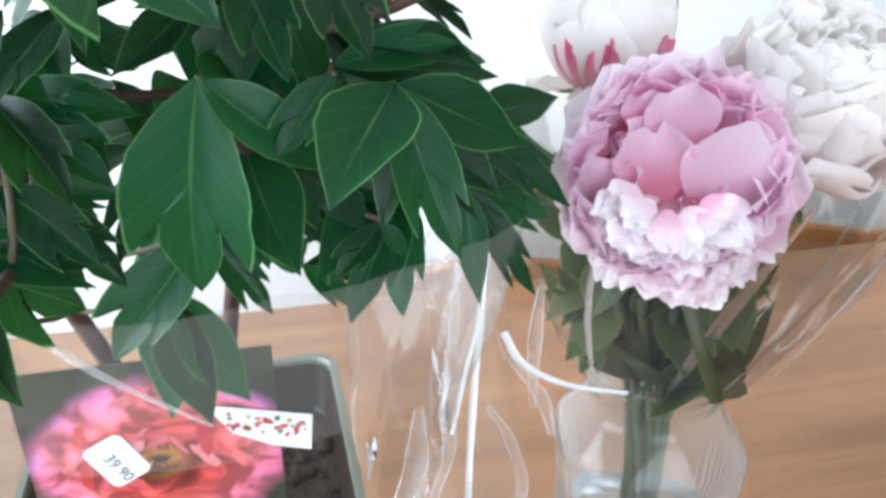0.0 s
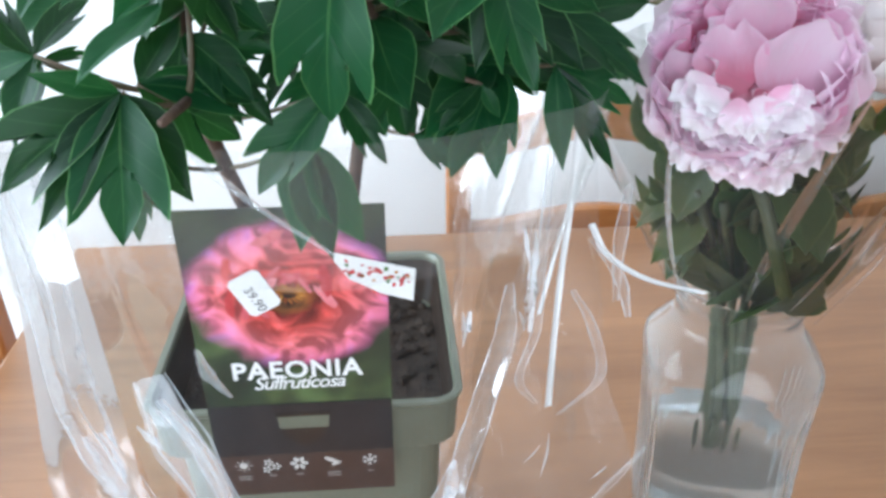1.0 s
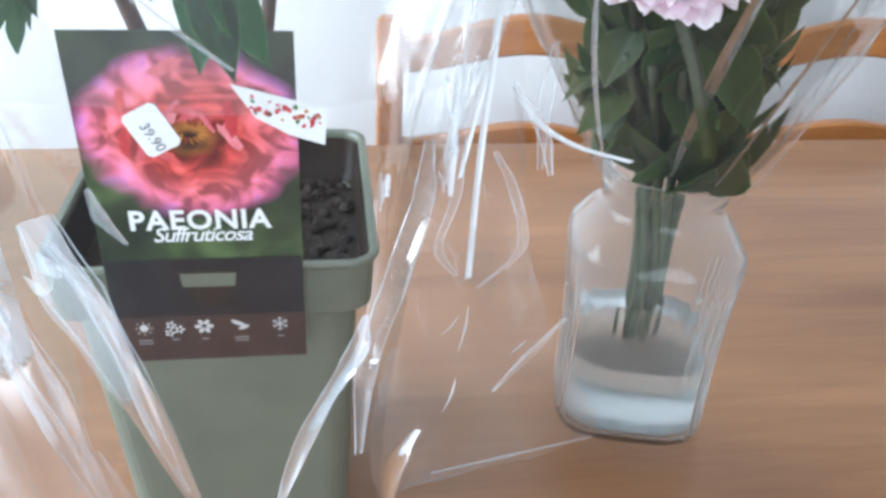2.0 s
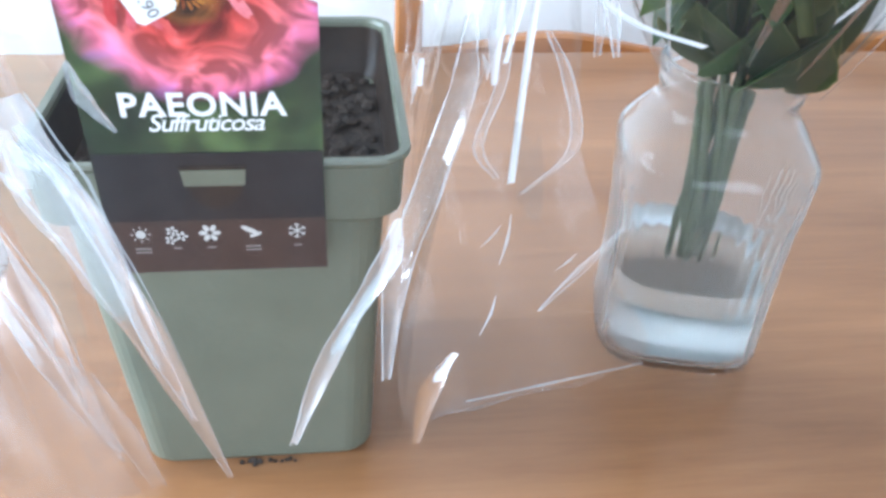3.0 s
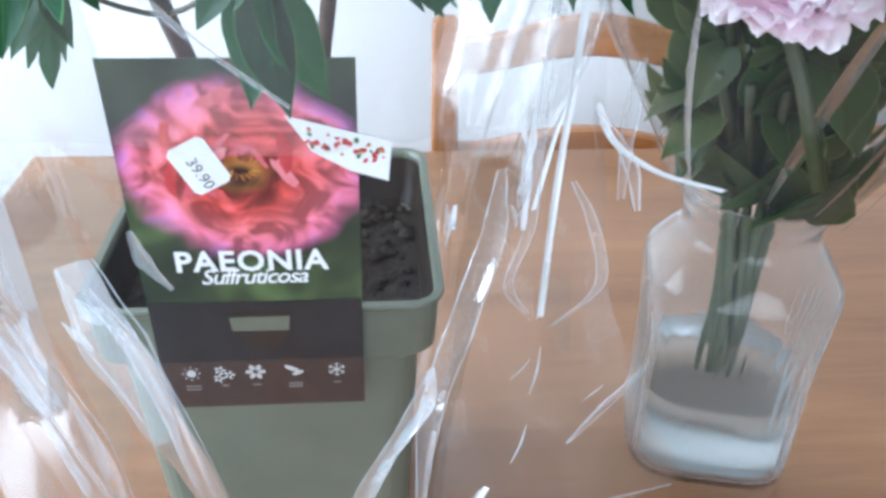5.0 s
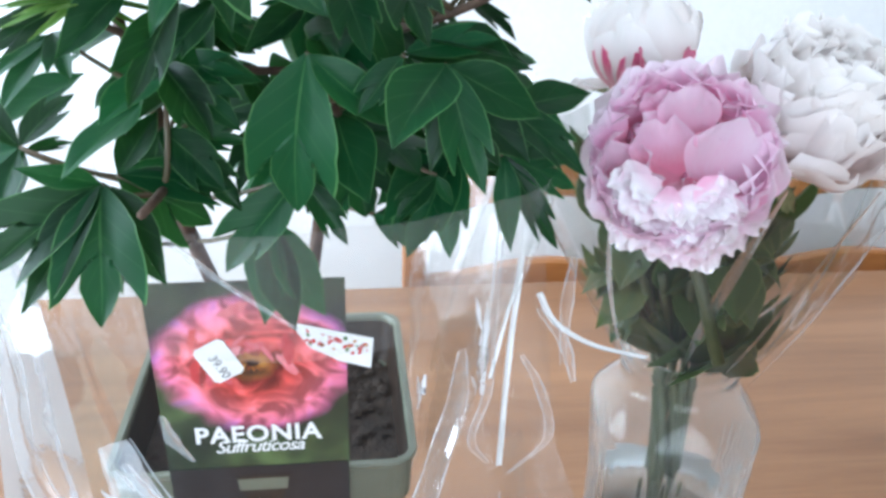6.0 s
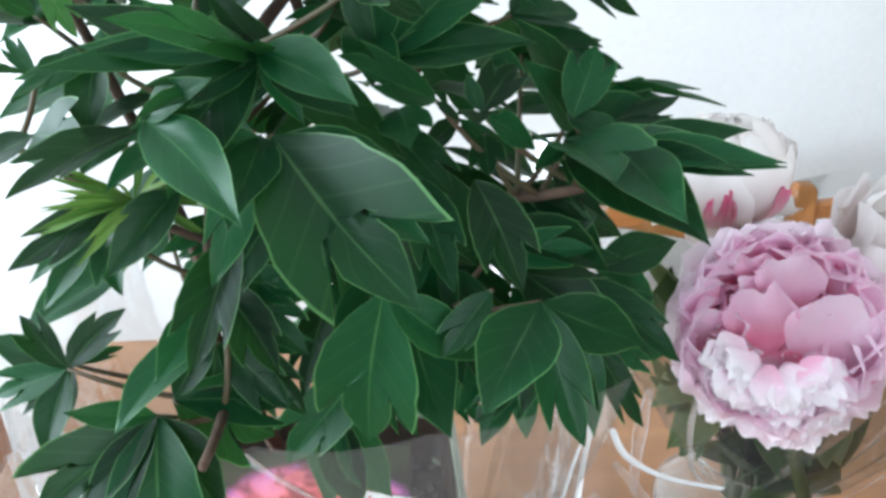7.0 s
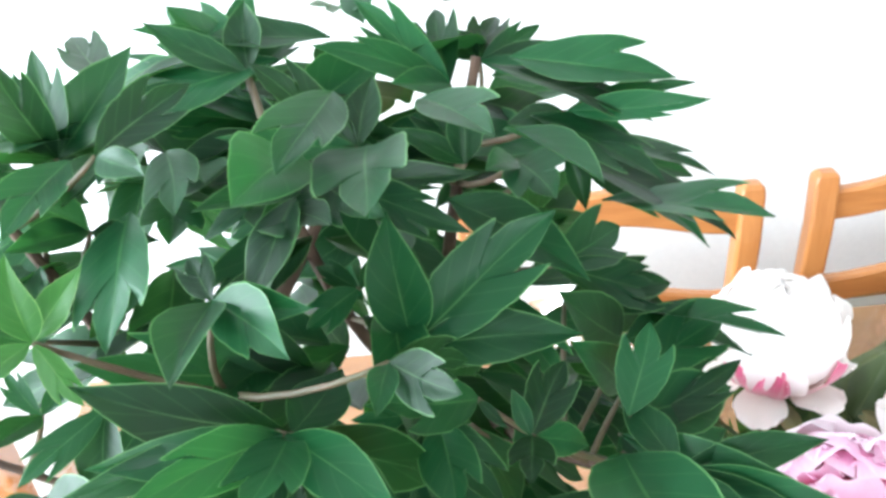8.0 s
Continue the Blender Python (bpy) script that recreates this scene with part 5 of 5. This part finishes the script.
def pot_wrap():
    root = empty("pot_wrapping", pose(0, 0.085, 0), "crinkled clear cellophane wrapped loosely round the potted shrub", "cellophane")
    n = 96
    rings = []
    for j in range(27):
        z = 0.002 + 0.40 * j / 26
        s = z / 0.40
        half = 0.090 + 0.014 * min(1, z / 0.2) + 0.06 * max(0.0, (z - 0.17) / 0.26) ** 1.2
        ring = []
        for i in range(n + 1):
            a = 2 * math.pi * i / n - math.pi / 2
            c, sn = math.cos(a), math.sin(a)
            k = (abs(c) ** 5 + abs(sn) ** 5) ** (-1 / 5)
            front = max(0.0, -sn) ** 2
            zz = z * (1 - 0.04 * front * s)
            p = Vector((half * k * c, half * k * sn * (0.95 + 0.06 * front * s), zz))
            crease = 0.010 * noise.noise(Vector((2.5 * c, 2.5 * sn, 6 * z))) + 0.005 * abs(noise.noise(Vector((5 * c + 5, 5 * sn, 7 * z))))
            p += Vector((c, sn, 0)) * crease * (0.25 + 1.6 * s)
            ring.append(p)
        rings.append(ring)
    ob = film_sheet("film", rings, FILM, root)
    ob.visible_shadow = False
    # an added milkier layer below the front's upper hem paints the film's bright haze
    hem = [[p + Vector((0.0, -0.0012, 0.0)) for p in ring[:14]] for ring in rings[21:]]
    ob = film_sheet("hem", hem, COLLAR, root)
    ob.visible_shadow = False
    hem = [[p + Vector((0.0, -0.0012, 0.0)) for p in ring[-14:]] for ring in rings[21:]]
    ob = film_sheet("hem", hem, COLLAR, root)
    ob.visible_shadow = False
    return root


WRAP = pot_wrap()


def strip(name, points, widths, side, material, parent, label="", base=Vector((0, 0, 0)), ripple=0.0, seed=0):
    """A folded band of film along a line: three lengthwise facets."""
    bm = bmesh.new()
    side = Vector(side).normalized()
    pts = [Vector(p) - base for p in points]
    rings = []
    for i, p in enumerate(pts):
        w = widths[i] if isinstance(widths, (list, tuple)) else widths
        d = (pts[min(i + 1, len(pts) - 1)] - pts[max(i - 1, 0)]).normalized()
        n = d.cross(side).normalized()
        q = [ripple * noise.noise(Vector((0.45 * i + seed, k * 0.7, seed))) for k in range(5)]
        rings.append([p + side * w * k + n * (abs(k) * w * 0.5 + q[j]) for j, k in enumerate((-0.5, -0.22, 0.04, 0.28, 0.5))])
    skin(bm, rings, False)
    ob = part(name, bm, material, parent, label, smooth=True)
    ob.visible_shadow = False
    return ob


def smooth_line(points, n=5):
    """More points along a line, by a spline through those given."""
    p = [Vector(q) for q in points]
    p = [2 * p[0] - p[1]] + p + [2 * p[-1] - p[-2]]
    out = []
    for i in range(1, len(p) - 2):
        for k in range(n):
            s = k / n
            a, b, c, d = p[i - 1], p[i], p[i + 1], p[i + 2]
            out.append(0.5 * ((2 * b) + (c - a) * s + (2 * a - 5 * b + 4 * c - d) * s * s + (3 * b - a - 3 * c + d) * s ** 3))
    return out + [p[-2]]


def ribbon(points, wide, seed):
    ob = strip("gift_ribbon", smooth_line(points), wide, (0.95, 0.2, 0.25), RIBBON, None, ripple=0.0006, seed=seed)
    return tagged(ob, "narrow white plastic gift ribbon hanging beside the jar", "ribbon", "gift ribbons")


def pleat(points, widths, material, seed, side=(0.93, -0.1, 0.35), edges=True):
    """A long smooth fold of the film; pale strips along its edges paint the crease highlights."""
    line = smooth_line(points, 6)
    n = len(line) - 1
    wide = []
    for i in range(n + 1):
        k = i / n * (len(widths) - 1)
        a = min(int(k), len(widths) - 2)
        wide.append((widths[a] + (widths[a + 1] - widths[a]) * (k - a)) * (1 + 0.12 * noise.noise(Vector((0.35 * i, seed, 0.5)))))
    base = Vector((0, 0.085, 0))
    if material is not None:
        strip("film_fold_glint", line, wide, side, material, WRAP, base=base, ripple=0.10 * max(wide), seed=seed)
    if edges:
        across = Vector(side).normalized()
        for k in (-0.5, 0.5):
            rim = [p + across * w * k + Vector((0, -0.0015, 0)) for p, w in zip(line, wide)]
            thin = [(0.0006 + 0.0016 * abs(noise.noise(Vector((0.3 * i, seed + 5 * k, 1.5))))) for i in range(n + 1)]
            strip("crease_highlight", rim, thin, side, CREASE, WRAP, base=base, ripple=0.0006, seed=seed + 0.5)


# folds that run down the near side of the pot to a point at its foot
pleat([(-0.067, -0.030, 0.256), (-0.054, -0.038, 0.221), (-0.031, -0.042, 0.155), (-0.012, -0.004, 0.006)], [0.016, 0.026, 0.018, 0.002], VEIL, 1)
pleat([(-0.061, -0.040, 0.250), (-0.041, -0.045, 0.212), (-0.027, -0.050, 0.154), (-0.016, -0.045, 0.097)], [0.004, 0.010, 0.008, 0.002], VEIL, 2)
pleat([(-0.090, -0.050, 0.240), (-0.072, -0.050, 0.179), (-0.068, -0.040, 0.120), (-0.083, 0.015, 0.006)], [0.012, 0.020, 0.016, 0.022], VEIL, 3)
# bright tip of the fold, painted as a milky white strip
pleat([(-0.082, -0.020, 0.090), (-0.078, 0.000, 0.050), (-0.080, 0.016, 0.012)], [0.002, 0.010, 0.014], PAINTED_GLINT, 31, edges=False)
pleat([(-0.120, -0.030, 0.200), (-0.110, -0.025, 0.120), (-0.118, 0.000, 0.010)], [0.014, 0.026, 0.030], VEIL, 32)
pleat([(-0.058, -0.045, 0.130), (-0.052, -0.035, 0.080), (-0.050, -0.010, 0.010)], [0.004, 0.012, 0.008], THIN, 33)
pleat([(-0.043, -0.030, 0.270), (-0.039, -0.030, 0.256), (-0.030, -0.030, 0.241)], [0.003, 0.008, 0.002], VEIL, 4, edges=False)
pleat([(-0.104, -0.050, 0.372), (-0.099, -0.050, 0.312), (-0.100, -0.050, 0.266), (-0.092, -0.050, 0.228), (-0.080, -0.050, 0.190)], [0.008, 0.012, 0.010, 0.014, 0.008], VEIL, 5)
pleat([(-0.078, -0.065, 0.205), (-0.065, -0.068, 0.166), (-0.056, -0.062, 0.115)], [0.006, 0.010, 0.004], VEIL, 6)
pleat([(-0.035, -0.055, 0.388), (-0.013, -0.060, 0.368), (0.003, -0.060, 0.353), (0.027, -0.060, 0.334)], [0.003, 0.004, 0.003, 0.002], VEIL, 7, edges=False)
# two bright bands by the pot's right side, their highlight painted milky white
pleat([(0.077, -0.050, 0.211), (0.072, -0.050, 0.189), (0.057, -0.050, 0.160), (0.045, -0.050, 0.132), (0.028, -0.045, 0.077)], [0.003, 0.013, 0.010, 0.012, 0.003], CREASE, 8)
pleat([(0.104, -0.045, 0.132), (0.094, -0.045, 0.112), (0.089, -0.040, 0.066)], [0.006, 0.013, 0.004], PAINTED_GLINT, 9, edges=False)
# the loose film between the pot and the jar; the first three strips are painted glints
pleat([(0.127, 0.028, 0.282), (0.126, 0.028, 0.258), (0.127, 0.028, 0.232)], [0.002, 0.008, 0.003], PAINTED_GLINT, 40, edges=False)
pleat([(0.120, 0.020, 0.303), (0.122, 0.020, 0.290), (0.125, 0.020, 0.279)], [0.001, 0.003, 0.001], PAINTED_GLINT, 41, edges=False)
pleat([(0.094, 0.040, 0.240), (0.092, 0.040, 0.226)], [0.003, 0.006], PAINTED_GLINT, 42, edges=False)
pleat([(0.192, 0.000, 0.169), (0.171, -0.008, 0.150), (0.149, -0.020, 0.135)], [0.001, 0.007, 0.001], THIN, 43)
pleat([(0.113, 0.020, 0.270), (0.112, 0.020, 0.250), (0.110, 0.020, 0.231), (0.092, 0.000, 0.185), (0.079, -0.020, 0.155), (0.074, -0.030, 0.103)], [0.004, 0.010, 0.014, 0.016, 0.012, 0.004], THIN, 10)
pleat([(0.134, 0.030, 0.350), (0.131, 0.030, 0.263), (0.130, 0.030, 0.230), (0.122, 0.030, 0.199), (0.133, 0.030, 0.180)], [0.003, 0.006, 0.006, 0.005, 0.002], THIN, 11)
pleat([(0.150, 0.030, 0.258), (0.162, 0.030, 0.235), (0.170, 0.030, 0.198), (0.146, 0.030, 0.171)], [0.002, 0.005, 0.006, 0.002], THIN, 12)
pleat([(0.150, 0.000, 0.306), (0.166, 0.000, 0.283), (0.173, 0.000, 0.258)], [0.002, 0.006, 0.002], THIN, 13)
pleat([(0.182, 0.050, 0.312), (0.180, 0.050, 0.280), (0.181, 0.050, 0.237)], [0.003, 0.008, 0.003], THIN, 14)
pleat([(0.229, 0.020, 0.056), (0.168, 0.000, 0.063), (0.117, -0.020, 0.073)], [0.001, 0.002, 0.001], CREASE, 15, (0.1, 0.2, 0.97), False)
# small sparkles on the film, painted as short milky strips
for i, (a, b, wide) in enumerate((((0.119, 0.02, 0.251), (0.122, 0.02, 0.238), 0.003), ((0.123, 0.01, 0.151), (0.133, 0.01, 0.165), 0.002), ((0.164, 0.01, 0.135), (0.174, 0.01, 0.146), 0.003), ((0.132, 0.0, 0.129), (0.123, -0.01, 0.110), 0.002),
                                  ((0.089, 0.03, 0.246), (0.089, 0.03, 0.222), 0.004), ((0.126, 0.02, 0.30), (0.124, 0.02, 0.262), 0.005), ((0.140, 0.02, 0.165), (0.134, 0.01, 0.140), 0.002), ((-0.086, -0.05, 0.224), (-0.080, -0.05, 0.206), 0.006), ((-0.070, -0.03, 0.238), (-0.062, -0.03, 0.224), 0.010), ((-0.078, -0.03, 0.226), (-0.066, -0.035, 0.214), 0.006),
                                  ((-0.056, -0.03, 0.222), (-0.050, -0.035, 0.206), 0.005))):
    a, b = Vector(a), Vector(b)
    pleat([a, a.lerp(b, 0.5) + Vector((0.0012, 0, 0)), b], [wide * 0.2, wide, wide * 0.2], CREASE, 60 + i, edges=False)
ribbon([(0.147, 0.030, 0.358), (0.145, 0.030, 0.305), (0.142, 0.030, 0.256), (0.140, 0.030, 0.177)], .004, 3)
ribbon([(0.149, 0.032, 0.350), (0.145, 0.032, 0.307), (0.139, 0.032, 0.279), (0.132, 0.032, 0.241)], .0028, 5)
ribbon([(0.160, 0.040, 0.293), (0.171, 0.040, 0.273), (0.196, 0.040, 0.256), (0.231, 0.040, 0.245)], .004, 4)


def loose_sheet(rows, seed, material, n=16):
    """A broad slack piece of the film, shallowly crumpled; rows: its two edges, from the top down."""
    left, right = smooth_line([r[0] for r in rows], 6), smooth_line([r[1] for r in rows], 6)
    rings = []
    for j, (a, b) in enumerate(zip(left, right)):
        ring = []
        for i in range(n + 1):
            p = a.lerp(b, i / n)
            q = 0.010 * noise.noise(Vector((p.x * 34 + seed, p.z * 16, seed))) + 0.004 * abs(noise.noise(Vector((p.x * 90, p.z * 50 + seed, 2))))
            ring.append(p + Vector((0.2, -0.9, 0.3)) * q - Vector((0, 0.085, 0)))
        rings.append(ring)
    ob = film_sheet("loose_film", rings, material, WRAP)
    ob.visible_shadow = False


loose_sheet([((0.126, 0.040, 0.330), (0.160, 0.050, 0.340)), ((0.118, 0.040, 0.250), (0.171, 0.050, 0.245)), ((0.108, 0.020, 0.202), (0.174, 0.030, 0.198)), ((0.090, 0.000, 0.145), (0.194, 0.010, 0.136)),
             ((0.080, -0.028, 0.098), (0.229, 0.020, 0.058)), ((0.088, -0.030, 0.060), (0.120, -0.020, 0.070))], 3, SLACK)
# left sheet, its bright look put in by the milky colour
loose_sheet([((-0.115, -0.030, 0.380), (-0.085, -0.050, 0.380)), ((-0.120, -0.030, 0.280), (-0.075, -0.055, 0.280)), ((-0.125, -0.035, 0.180), (-0.070, -0.055, 0.190)), ((-0.125, -0.030, 0.090), (-0.066, -0.040, 0.100)),
             ((-0.125, -0.020, 0.006), (-0.060, -0.012, 0.008))], 8, BRIGHT_HAZE)


def bouquet_sleeve():
    root = empty("bouquet_sleeve", pose(*JAR), "clear cellophane sleeve round the cut peonies in the jar", "cellophane")
    rings = []
    for j in range(15):
        s = j / 14
        z = 0.195 + 0.20 * s
        r = 0.043 + 0.062 * s ** 0.8
        c = Vector((-0.052 * s, -0.085 * s, z))
        ring = []
        for i in range(73):
            a = 2 * math.pi * i / 72
            k = r + (0.003 + 0.008 * s) * noise.noise(Vector((3.5 * math.cos(a), 3.5 * math.sin(a), 5 * s)))
            top = 0.02 * s * math.sin(2 * a + 0.6)
            ring.append(c + Vector((k * math.cos(a), k * math.sin(a), top)))
        rings.append(ring)
    ob = film_sheet("film", rings, SLEEVE, root)
    ob.visible_shadow = False
    # pale highlights of the sleeve's folds, put in as milky strips
    for i, (a, top, w) in enumerate(((3.6, 0.0, 0.004), (4.3, 0.012, 0.006), (5.2, -0.01, 0.003), (2.9, 0.01, 0.005), (5.8, 0.0, 0.005), (4.8, 0.006, 0.003))):
        line = []
        for j in range(9):
            s = 0.1 + 0.85 * j / 8
            r = 0.046 + 0.062 * s ** 0.8
            line.append(Vector((-0.052 * s + r * math.cos(a + 0.4 * s), -0.085 * s + r * math.sin(a + 0.4 * s), 0.195 + 0.20 * s + top)))
        widths = [w * (0.1 + math.sin(math.pi * (0.05 + 0.9 * j / 8))) for j in range(9)]
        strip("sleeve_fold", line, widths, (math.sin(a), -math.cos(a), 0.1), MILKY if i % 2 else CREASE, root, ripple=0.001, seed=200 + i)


bouquet_sleeve()
